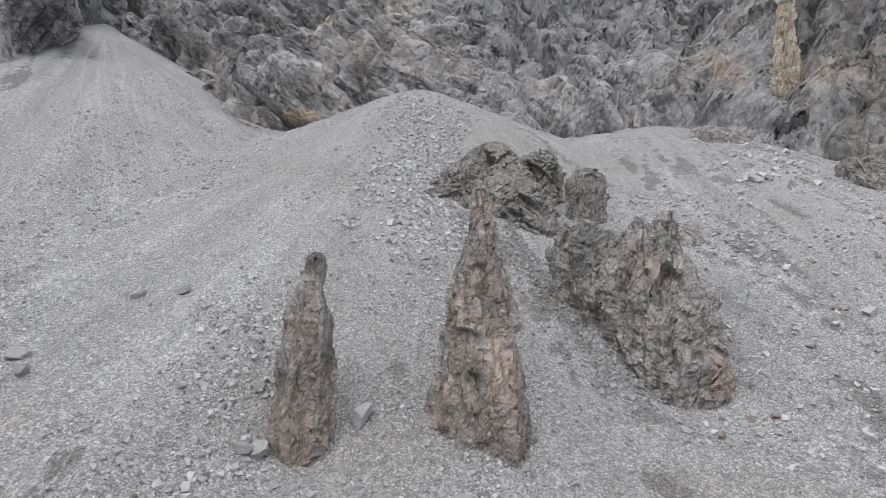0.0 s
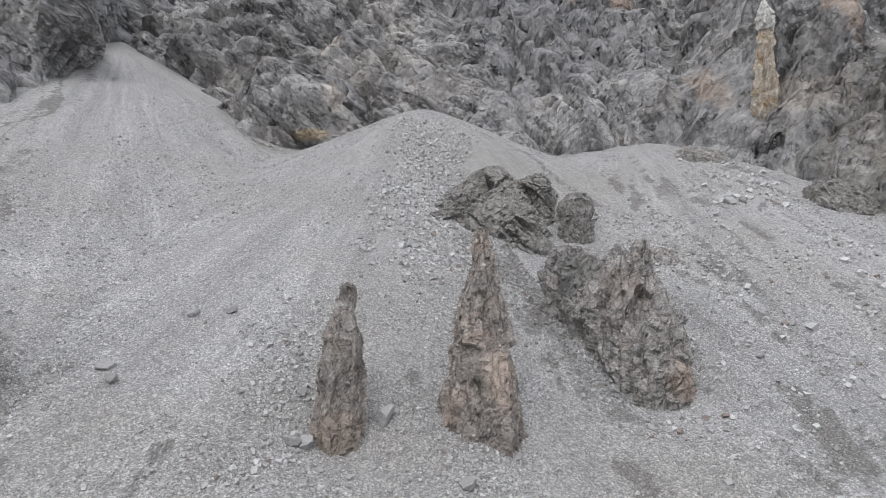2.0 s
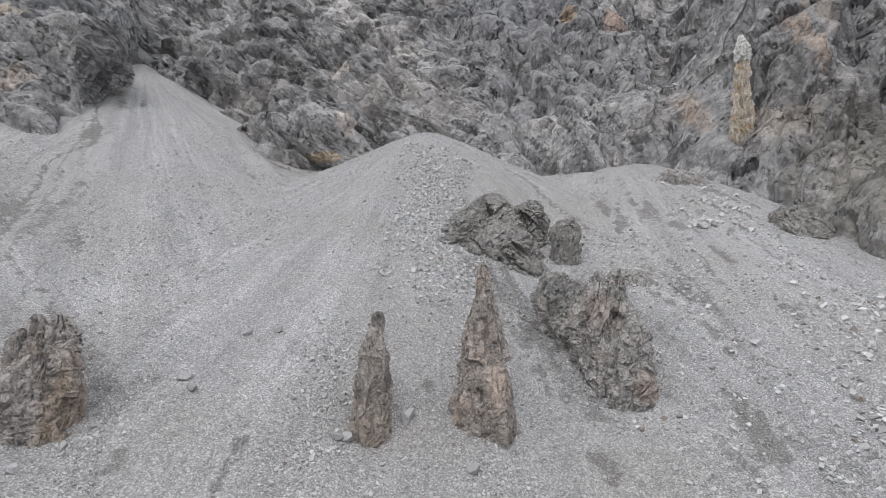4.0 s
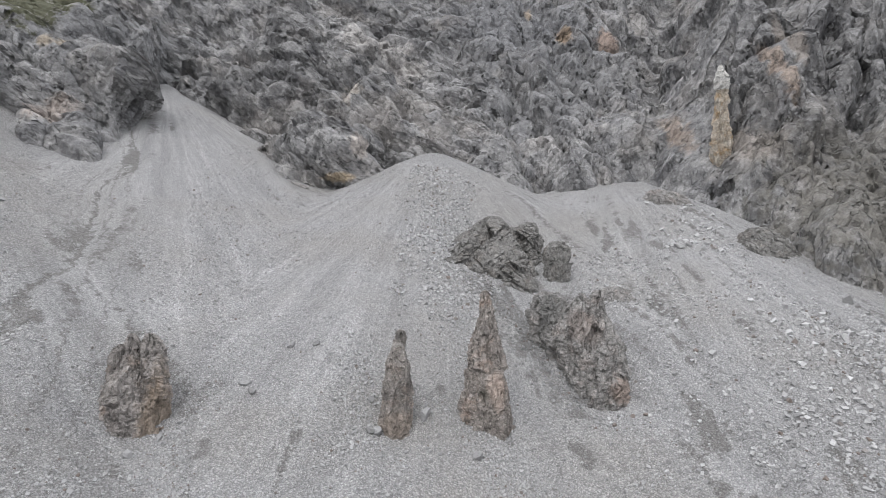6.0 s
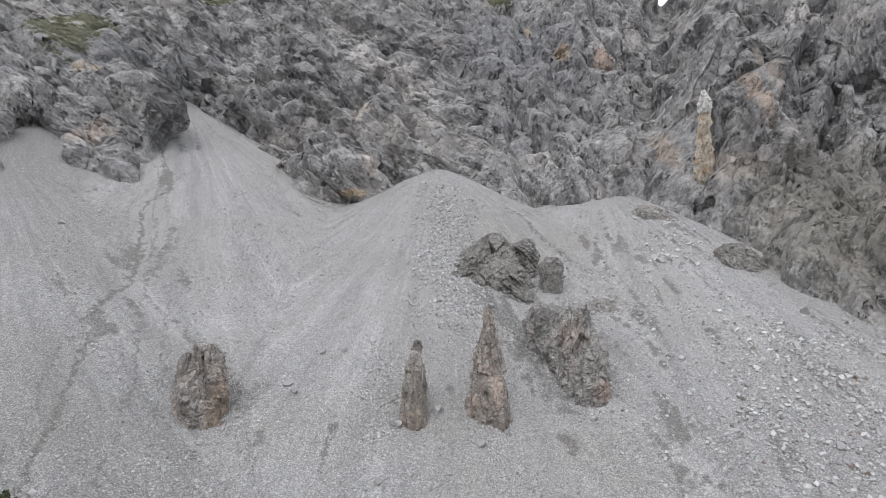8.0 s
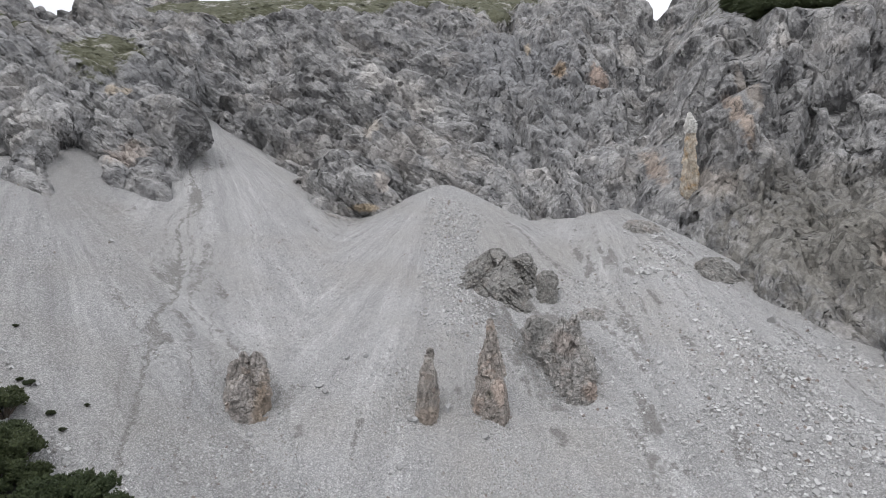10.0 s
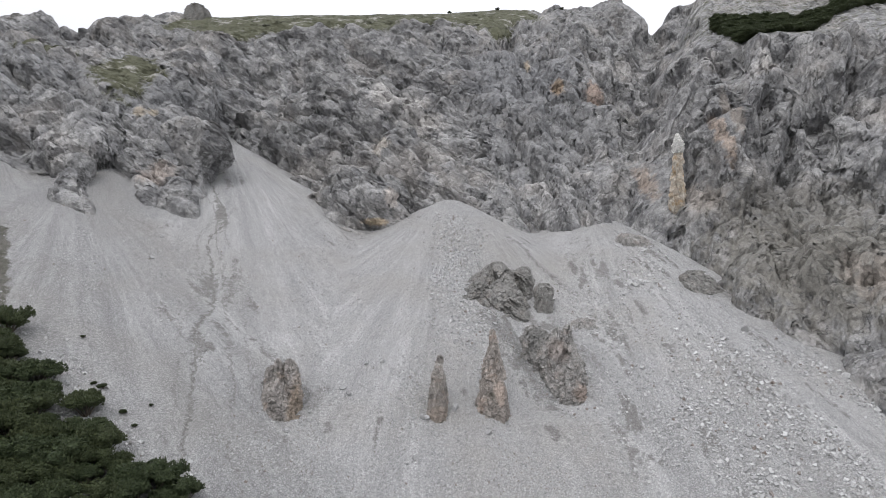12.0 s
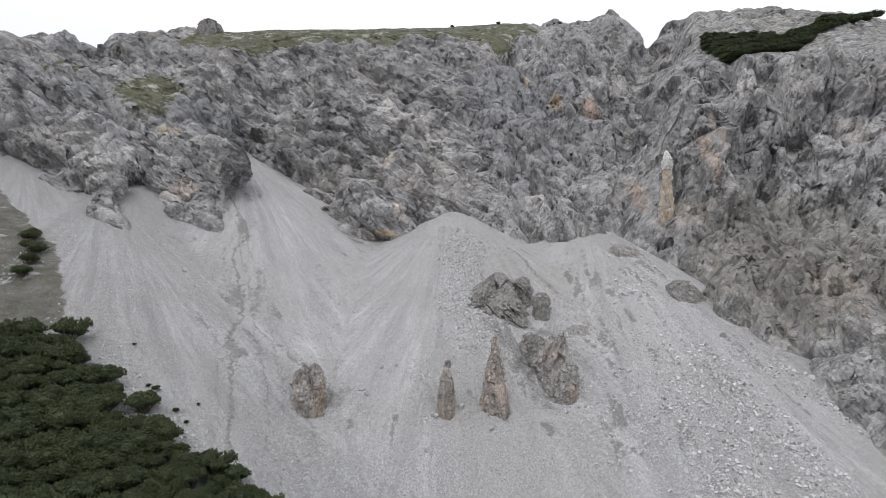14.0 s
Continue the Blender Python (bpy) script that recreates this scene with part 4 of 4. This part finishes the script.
crag("rock_pillar", [("body", [(46.0, 45.6, 76.2, 2.2, 1.8), (50.0, 45.1, 75.0, 1.7, 1.4), (54.0, 45.1, 74.6, 1.15, 1.05), (58.0, 45.2, 74.5, 0.9, 0.85), (60.8, 45.3, 74.6, 0.7, 0.65), (61.6, 45.3, 74.6, 0.6, 0.55)]),
                  ("capstone", [(60.4, 45.3, 74.5, 0.95, 0.85), (61.6, 45.3, 74.6, 1.25, 1.1), (62.8, 45.3, 74.6, 0.95, 0.85), (64.9, 45.3, 74.6, 0.2, 0.2)])],
     PILLAR, "pale ochre rock pillar with a white tip on the wall", "rock pillar", 0.25, 0.8, 901, cap=WHITE)
crag("rock_tor", [("body", [(128.0, -99.5, 168.4, 6.2, 5.0), (135.0, -99.5, 168.4, 5.4, 4.2), (139.0, -99.6, 168.4, 4.6, 3.6), (142.0, -99.8, 168.4, 3.4, 2.6), (143.6, -100.2, 168.4, 1.6, 1.2)])],
     CRAG, "blocky grey rock tor on the meadow ridge", "rock", 0.5, 2.4, 951)
crag("rock_outcrop", [("body", [(23.4, 17.9, 42.6, 2.5, 1.7), (24.9, 17.7, 43.1, 2.1, 1.4), (25.8, 17.4, 43.6, 1.3, 0.9), (26.3, 17.2, 43.8, 0.4, 0.4)])],
     FIN, "low flat rock outcrop in the gravel above the fin", "rock", 0.25, 1.3, 971)
crag("rock_outcrop", [("body", [(36.0, 34.4, 71.2, 4.0, 2.4), (40.6, 34.2, 71.6, 3.4, 2.0), (42.3, 33.6, 72.2, 2.0, 1.3), (43.0, 33.2, 72.5, 0.8, 0.6)])],
     FIN, "grey slabby rock outcrop at the mouth of the gully", "rock", 0.45, 2.0, 981)
for i, (x, y, z, w, h) in enumerate(((92.0, 184, 141, 3.0, 8.0), (97.5, 186, 142, 2.6, 6.5), (101.5, 183, 142, 2.8, 9.0), (66.0, 186, 148, 5.0, 8.0), (41.0, 184, 147, 4.0, 4.0))):
    crag("ridge_crag", [("body", [(z - 8, x, y, w * 1.5, w * 1.3), (z, x, y, w, w), (z + 0.6 * h, x - 0.3, y, 0.55 * w, 0.6 * w), (z + h, x - 0.5, y, 0.15 * w, 0.2 * w)])],
         CLIFF, "grey rock spike on the skyline ridge", "rock", 0.5, 2.2, 1001 + 20 * i, "skyline spikes")


# ---- loose stones and boulders ----
CORNERS = np.array([(sx, sy, sz) for sx in (-1, 1) for sy in (-1, 1) for sz in (-1, 1)], dtype=float)
SIDES = np.array([(0, 1, 3, 2), (4, 6, 7, 5), (0, 4, 5, 1), (2, 3, 7, 6), (0, 2, 6, 4), (1, 5, 7, 3)])
dice = np.random.default_rng(7)


def turns(n):
    q = dice.normal(size=(n, 4))
    q /= np.linalg.norm(q, axis=1)[:, None]
    w, x, y, z = q.T
    return np.stack([1 - 2 * (y * y + z * z), 2 * (x * y - w * z), 2 * (x * z + w * y), 2 * (x * y + w * z), 1 - 2 * (x * x + z * z), 2 * (y * z - w * x), 2 * (x * z - w * y), 2 * (y * z + w * x), 1 - 2 * (x * x + y * y)], 1).reshape(-1, 3, 3)


def stone_shapes(n):
    """n rough six-sided stones, about one metre across, each bent in its own way."""
    c = CORNERS[None] * dice.uniform(0.34, 0.58, (n, 1, 3)) + dice.normal(0, 0.1, (n, 8, 3))
    c = c * dice.uniform(0.62, 1.1, (n, 8, 1))
    return np.einsum("nij,nkj->nki", turns(n), c)


def strewn(name, x, y, size, label, material=None):
    """Many stones in one mesh, lying on the gravel."""
    n = len(x)
    z = scree_height(x, y) + 0.12 * size
    v = stone_shapes(n) * size[:, None, None] + np.stack([x, y, z], 1)[:, None]
    f = SIDES[None] + 8 * np.arange(n)[:, None, None]
    return tagged(new(name, mesh_of(name, v.reshape(-1, 3), f.reshape(-1, 4), material or STONES)), label, "stones", kind="stuff")


def scatter(n, x0, x1, y0, y1, lo, hi, clump, seed, power=2.6):
    """Places and sizes: many small and few large, in bands down the slope."""
    x, y = dice.uniform(x0, x1, 4 * n), dice.uniform(y0, y1, 4 * n)
    u, v, _ = flow_of(x, y)
    dense = smooth(-clump, 0.5, fbm(u / 5, v / 28, 3, seed) + 0.4 * fbm(x / 2.5, y / 2.5, 2, seed + 5))
    hem = min(6.0, 0.2 * (x1 - x0))
    dense = dense * smooth(0, hem, np.minimum(x - x0, x1 - x) + 2 * vnoise(x / 3, y / 3, seed)) * smooth(0, hem, np.minimum(y - y0, y1 - y) + 2 * vnoise(x / 3, y / 3, seed + 1))
    free = (dice.random(4 * n) < dense) & (scree_height(x, y, False) > cliff_base(x, y) + 0.3)
    x, y = x[free][:n], y[free][:n]
    return x, y, lo + (hi - lo) * dice.random(len(x)) ** (power * 2)


strewn("gravel_stones", *scatter(30000, -30, 30, 4, 42, 0.04, 0.2, 0.0, 121), "loose pale grey angular stones strewn over the gravel")
strewn("gravel_stones", *scatter(22000, -46, 50, 26, 88, 0.05, 0.24, 0.0, 127), "loose grey angular stones in bands down the fans")
strewn("gravel_stones", *scatter(11000, -80, -14, 0, 62, 0.06, 0.26, 0.1, 131), "loose grey angular stones on the gully fan")
strewn("gravel_stones", *scatter(8000, -26, 36, -16, 8, 0.06, 0.28, 0.1, 137), "loose pale stones on the lower slope")
strewn("gravel_stones", *scatter(7000, 20, 60, 2, 40, 0.09, 0.5, 0.3, 133), "loose grey angular stones on the east fan")


def block_field(n, points, width, lo, hi):
    """Coarse pale blocks along a line of rockfall."""
    pts = np.array(points, dtype=float)
    k = dice.uniform(0, len(pts) - 1.001, n)
    i = k.astype(int)
    p = pts[i] + (pts[i + 1] - pts[i]) * (k - i)[:, None] + dice.normal(0, width, (n, 2))
    return p[:, 0], p[:, 1], lo + (hi - lo) * dice.random(n) ** 4


strewn("gravel_stones", *scatter(26000, -24, 16, 6, 33, 0.045, 0.15, 0.15, 151, 1.3), "coarse grey angular stones banked beside a spire")
strewn("gravel_stones", *scatter(5000, -7, 3, 34, 76, 0.08, 0.4, 0.6, 153, 1.7), "coarse grey stones down the crest of the cone")
strewn("rockfall_blocks", *block_field(1100, ((33, 40), (29, 24), (27, 12), (24, 0)), 3.4, 0.07, 0.5), "pale rockfall blocks lying in a line down the fan", BLOCKS)
strewn("rockfall_blocks", *block_field(320, ((35, 68), (33, 58), (30, 51)), 2.6, 0.1, 0.7), "pale rockfall blocks below the east wall", BLOCKS)
strewn("rockfall_blocks", *block_field(260, ((-9, 23), (-6.5, 20), (-4, 16), (-3, 11)), 1.9, 0.07, 0.27), "coarse stones gathered round the foot of a spire")
strewn("gravel_stones", *scatter(7000, 10, 38, 12, 60, 0.06, 0.34, 0.25, 157), "loose grey angular stones between the damp streaks")
strewn("dark_debris", *block_field(3600, ((1.5, 46), (5.0, 41), (7.0, 36.5), (8.4, 32.5), (9.0, 28)), 1.35, 0.05, 0.27), "dark coarse debris lying between the crags", DEBRIS)
strewn("gravel_stones", *block_field(900, ((-9.5, 30), (-8.5, 26), (-8.2, 22), (-8.6, 18)), 1.2, 0.05, 0.3), "coarse grey debris banked against a spire")
strewn("rockfall_blocks", *block_field(300, ((-4, 74), (-2, 62), (-3, 48), (-1, 40)), 2.4, 0.1, 0.6), "coarse stones on the crest of the central cone")
strewn("rockfall_blocks", *block_field(520, ((-47, 15), (-41, 9.5), (-38, 6), (-31, 5)), 1.3, 0.08, 0.45), "pale blocks along the edge of the pine scrub")

# stones of the nearest slope, each on its own
shapes = []
for i in range(14):
    bm = bmesh.new()
    bmesh.ops.create_icosphere(bm, subdivisions=1, radius=0.5)
    squash = dice.uniform(0.5, 1.1, 3)
    for v in bm.verts:
        v.co = Vector(v.co * float(dice.uniform(0.72, 1.2))) * Vector((1, 1, 1)).length / 1.732
        v.co = Vector((v.co.x * squash[0], v.co.y * squash[1], v.co.z * squash[2]))
    me = bpy.data.meshes.new("stone")
    bm.to_mesh(me)
    bm.free()
    me.materials.append(STONE)
    shapes.append(me)
sx, sy, ss = scatter(290, -13, 14, 9, 30, 0.15, 0.42, 0.3, 141, 1.8)
sz = scree_height(sx, sy)
for i in range(len(sx)):
    ob = new("stone", shapes[i % 14])
    ob.parent = ground
    ob.matrix_basis = Matrix.Translation((sx[i], sy[i], sz[i] + 0.1 * ss[i])) @ Euler(dice.uniform(0, 6.28, 3)).to_matrix().to_4x4() @ Matrix.Scale(ss[i], 4)


def boulder(x, y, size, tall, label, seed):
    """A block with chipped faces, sunk a little into the gravel."""
    d = np.random.default_rng(seed)
    bm = bmesh.new()
    bmesh.ops.create_icosphere(bm, subdivisions=5, radius=1.15)
    planes = d.normal(size=(13, 3))
    planes /= np.linalg.norm(planes, axis=1)[:, None]
    reach = d.uniform(0.5, 0.8, 13)
    for v in bm.verts:
        p = np.array(v.co)
        k = np.min(reach / np.maximum(planes @ p, 0.08))
        v.co = Vector(p * min(k, 1.05) * (1 + 0.08 * noise.noise(Vector(p * 3 + np.full(3, seed * 1.7))) + 0.05 * noise.noise(Vector(p * 9))))
        v.co.x, v.co.y, v.co.z = v.co.x * size / 2, v.co.y * size * 0.42, v.co.z * size * tall / 2
    me = bpy.data.meshes.new("boulder")
    bm.to_mesh(me)
    bm.free()
    me.materials.append(BLOCKS if "white" in label else BOULDER)
    ob = new("boulder", me)
    z = float(scree_height(np.array([x]), np.array([y]))[0])
    ob.matrix_basis = pose(x, y, z + 0.12 * size * tall, d.uniform(-25, 25), d.uniform(-20, 20), d.uniform(0, 360))
    return tagged(ob, label, "boulder", "boulders on the gravel")


BOULDERS = [
    (-7.3, 23.9, 0.75, 0.7, "pale flat-topped boulder on the gravel above a spire"),
    (-7.0, 21.4, 0.75, 0.8, "pale angular boulder beside the spire's foot"),
    (-6.5, 21.6, 0.95, 0.9, "grey boulder leaning against the spire's foot"),
    (-3.2, 23.5, 1.0, 1.1, "grey tilted slab beside the spire"),
    (0.7, 20.4, 0.95, 0.7, "grey flat boulder below the tall spire"),
    (-2.0, 20.2, 0.45, 0.8, "small pale boulder between the spires"),
    (3.1, 22.6, 0.45, 0.9, "small grey boulder at the tall spire's foot"),
    (10.4, 26.0, 0.7, 0.6, "grey boulder with a dark underside in the gravel"),
    (-12.6, 28.7, 0.75, 0.95, "dark grey boulder alone on the slope"),
    (-14.6, 28.4, 0.8, 0.95, "dark grey boulder on the slope"),
    (-16.9, 23.9, 0.9, 1.0, "grey boulder resting on coarse gravel"),
    (-15.9, 22.8, 0.8, 1.0, "low grey boulder in coarse gravel"),
    (28.2, 52.5, 1.4, 0.8, "white rockfall boulder below the wall"),
    (30.4, 51.6, 1.5, 0.8, "white rockfall boulder below the wall"),
    (27.0, 53.4, 1.2, 0.8, "white rockfall boulder below the wall"),
    (-26.0, 22.0, 1.0, 0.7, "grey boulder beside the rock tooth"),
    (-21.5, 16.0, 1.1, 0.6, "pale boulder below the rock tooth"),
    (29.5, 18.0, 1.2, 0.7, "pinkish rockfall boulder in the line of blocks"),
    (49.0, 30.0, 1.8, 0.6, "white flat boulder at the foot of the wall"),
    (40.2, 39.4, 1.5, 0.9, "dark rough boulder at the gravel's edge"),
    (-49.8, 41.3, 1.0, 0.7, "dark grey boulder alone on the west fan"),
    (-6.0, 75.0, 1.7, 0.4, "white flat slab on the crest of the cone"),
    (-20.6, 18.4, 0.8, 0.7, "grey boulder at the rock tooth's foot"),
    (-20.2, 17.6, 0.6, 0.7, "small pale boulder below the rock tooth"),
    (-19.8, 19.6, 0.5, 0.8, "small dark boulder beside the rock tooth"),
    (32.0, 53.2, 1.1, 0.7, "white rockfall boulder below the wall"),
    (33.6, 55.0, 1.3, 0.6, "white rockfall boulder below the wall"),
    (-7.6, 14.6, 0.8, 0.7, "grey boulder on the lower gravel"),
    (-4.6, 12.2, 0.7, 0.8, "pale angular boulder on the lower gravel"),
    (26.8, 13.5, 0.9, 0.6, "pale flat boulder among rockfall blocks"),
]
for i, (bx, by, size, tall, label) in enumerate(BOULDERS):
    boulder(bx, by, size, tall, label, 900 + i)


# ---- mountain pine scrub ----
def pine(seed, spread, height):
    """A low many-stemmed mountain pine: short trunk, rising limbs, a crown of needle tufts."""
    d = np.random.default_rng(seed)
    root = new("mountain_pine")
    lobes = []
    for i in range(11):
        a, r = i * 2.4 + d.uniform(-0.4, 0.4), spread * (0.15 + 0.85 * math.sqrt((i + 0.3) / 11)) * 0.68
        lobes.append((r * math.cos(a), r * math.sin(a), height * d.uniform(0.42, 0.74) * (1.1 - 0.3 * r / spread), spread * d.uniform(0.26, 0.44)))
    bm = bmesh.new()
    for x, y, z, _ in [(0.1, 0.05, height * 0.4, 0)] + lobes:
        pts = [Vector((0, 0, -0.3)), Vector((x * 0.45, y * 0.45, z * 0.25)), Vector((x * 0.85, y * 0.85, z * 0.7)), Vector((x, y, z))]
        rings = []
        for j, p in enumerate(pts):
            rad = 0.075 * (1 - 0.22 * j)
            rings.append([bm.verts.new(p + Vector((rad * math.cos(k * 1.257), rad * math.sin(k * 1.257), 0))) for k in range(5)])
        for r0, r1 in zip(rings, rings[1:]):
            for k in range(5):
                bm.faces.new((r0[k], r0[(k + 1) % 5], r1[(k + 1) % 5], r1[k]))
    me = bpy.data.meshes.new("trunk")
    bm.to_mesh(me)
    bm.free()
    me.materials.append(BARK)
    part("trunk", me, root, "grey-brown forked trunk")
    verts, faces = [], []
    ball = bmesh.new()
    bmesh.ops.create_icosphere(ball, subdivisions=2, radius=1.0)
    core = np.array([v.co[:] for v in ball.verts])
    core_faces = np.array([[v.index for v in f.verts] for f in ball.faces])
    ball.free()
    base = 0
    for x, y, z, r in lobes:
        n = 110
        up = d.normal(size=(n, 3))
        up[:, 2] = np.abs(up[:, 2]) * 1.1 - 0.3
        up /= np.linalg.norm(up, axis=1)[:, None]
        size = np.array((r, r, r * 0.85))
        p = np.array((x, y, z)) + up * size * d.uniform(0.72, 1.06, (n, 1))
        axis = up * 0.8 + np.array((0, 0, 0.35)) + d.normal(0, 0.4, (n, 3))
        axis = axis / np.linalg.norm(axis, axis=1)[:, None] * d.uniform(0.1, 0.21, (n, 1))
        side = np.cross(axis, d.normal(size=(n, 3)))
        side = side / np.linalg.norm(side, axis=1)[:, None] * d.uniform(0.06, 0.11, (n, 1))
        other = np.cross(axis / np.linalg.norm(axis, axis=1)[:, None], side)
        tufts = np.stack([p + side, p - 0.5 * side + 0.87 * other, p - 0.5 * side - 0.87 * other, p + axis], 1).reshape(-1, 3)
        lump = np.array((x, y, z)) + core * size * d.uniform(0.5, 0.84, (len(core), 1))
        verts += [lump, tufts]
        faces += [core_faces + base, (np.array([(0, 1, 3), (1, 2, 3), (2, 0, 3)])[None] + 4 * np.arange(n)[:, None, None]).reshape(-1, 3) + base + len(core)]
        base += len(core) + len(tufts)
    verts, faces = np.concatenate(verts), np.concatenate(faces)
    part("crown", mesh_of("crown", verts, faces, NEEDLES), root, "dense dark green needle tufts")
    return tagged(root, "dense dark green mountain pine on the stony slope", "shrub", "mountain pine scrub")


def in_scrub(x, y):
    """The scrub's edge: a slanting, lobed line across the west slope."""
    edge = np.interp(x, (-75, -59, -50, -43.5, -41, -34, -24, -14), (15, 13, 12, 9, 5.2, 3.6, 1.6, -1))
    return y < edge + 0.9 * float(vnoise(np.array([x / 4]), np.array([y / 4]), 171)[0])


kinds = [pine(301 + i, 1.35 + 0.18 * i, 1.7 + 0.15 * i) for i in range(5)]
spots, tries = [], 0
while len(spots) < 260 and tries < 12000:
    tries += 1
    x, y = dice.uniform(-68, -14), dice.uniform(-12, 16)
    if in_scrub(x, y) and y > -9.5 + 2.5 * math.sin(x * 0.5) + 1.5 * math.sin(x * 1.3) and x < -17 + 2.5 * math.sin(y * 0.8) and x > -5 - 0.80 * (y + 64) and all((x - a) ** 2 + (y - b) ** 2 > 1.55 ** 2 for a, b in spots):
        spots.append((x, y))
spots += [(-38.3, 7.6), (-52.0, 15.4), (-70.0, 33.0), (-68.0, 30.0), (-73.0, 37.0), (-66.5, 26.5)]
tiny = [(-40.0, 11.4), (-39.0, 11.2), (-34.0, 11.3), (-35.7, 9.1), (-33.9, 8.0), (-45.3, 17.9)]
spots += tiny
for i, (x, y) in enumerate(spots):
    z = float(scree_height(np.array([x]), np.array([y]), False)[0])
    grow = dice.uniform(0.95, 1.4) if (x, y) not in tiny else dice.uniform(0.18, 0.32)
    m = pose(x, y, z - 0.05, dice.uniform(-6, 6), dice.uniform(-6, 6), dice.uniform(0, 360)) @ Matrix.Diagonal((grow, grow, grow * dice.uniform(0.85, 1.15), 1))
    if i < 5:
        kinds[i].matrix_basis = m
    else:
        ob = copy_thing(kinds[i % 5], m)
        ob.matrix_basis = m


# mats of pine on the east plateau and along the ridge, too far off to tell one from the next
def wall_top(x, y):
    q, _, _, _ = wall_surface(np.array([float(x)]), np.array([float(y)]))
    return q[0]


def crown_of(ob):
    me = next(c for c in ob.children if c.name.startswith("crown")).data
    v = np.empty(len(me.vertices) * 3, dtype=np.float32)
    me.vertices.foreach_get("co", v)
    f = np.empty(len(me.loops), dtype=np.int32)
    me.loops.foreach_get("vertex_index", f)
    return v.reshape(-1, 3), f.reshape(-1, 3)


def in_mat(x, y):
    low = np.interp(x, (66, 70, 92, 106, 135, 150), (98, 91, 101, 113, 136, 146))
    high = np.interp(x, (66, 72, 80, 95, 108, 125, 135, 150), (97, 116, 121, 115, 121, 133, 139, 148))
    return x > 67 + 0.2 * (y - 86) and low < y + 1.5 * float(vnoise(np.array([x / 5]), np.array([y / 5]), 181)[0]) < high


crowns = [crown_of(kinds[i]) for i in range(5)]
tops = []
while len(tops) < 420:
    x, y = dice.uniform(63, 150), dice.uniform(86, 150)
    if in_mat(x, y) and wall_top(x, y)[2] - wall_top(x - 1.5, y - 3.0)[2] < 4.5:
        tops.append((x, y, dice.uniform(1.1, 1.6)))
for x in (-2, 17, 40, 42, 47):
    tops.append((x + dice.uniform(-1, 1), 178 + dice.uniform(-3, 3), dice.uniform(0.6, 0.9)))
verts, faces, base = [], [], 0
for i, (x, y, grow) in enumerate(tops):
    v, f = crowns[i % 5]
    a = dice.uniform(0, 6.28)
    turn = np.array(((math.cos(a), -math.sin(a), 0), (math.sin(a), math.cos(a), 0), (0, 0, 0.6)))
    verts.append(grow * v @ turn.T + wall_top(x, y) + np.array((0, 0, 0.1)))
    faces.append(f + base)
    base += len(v)
tagged(new("pine_mat", mesh_of("pine_mat", np.concatenate(verts), np.concatenate(faces), NEEDLES)), "dark green pine mats on the plateau above the east wall", "shrubs", kind="stuff")
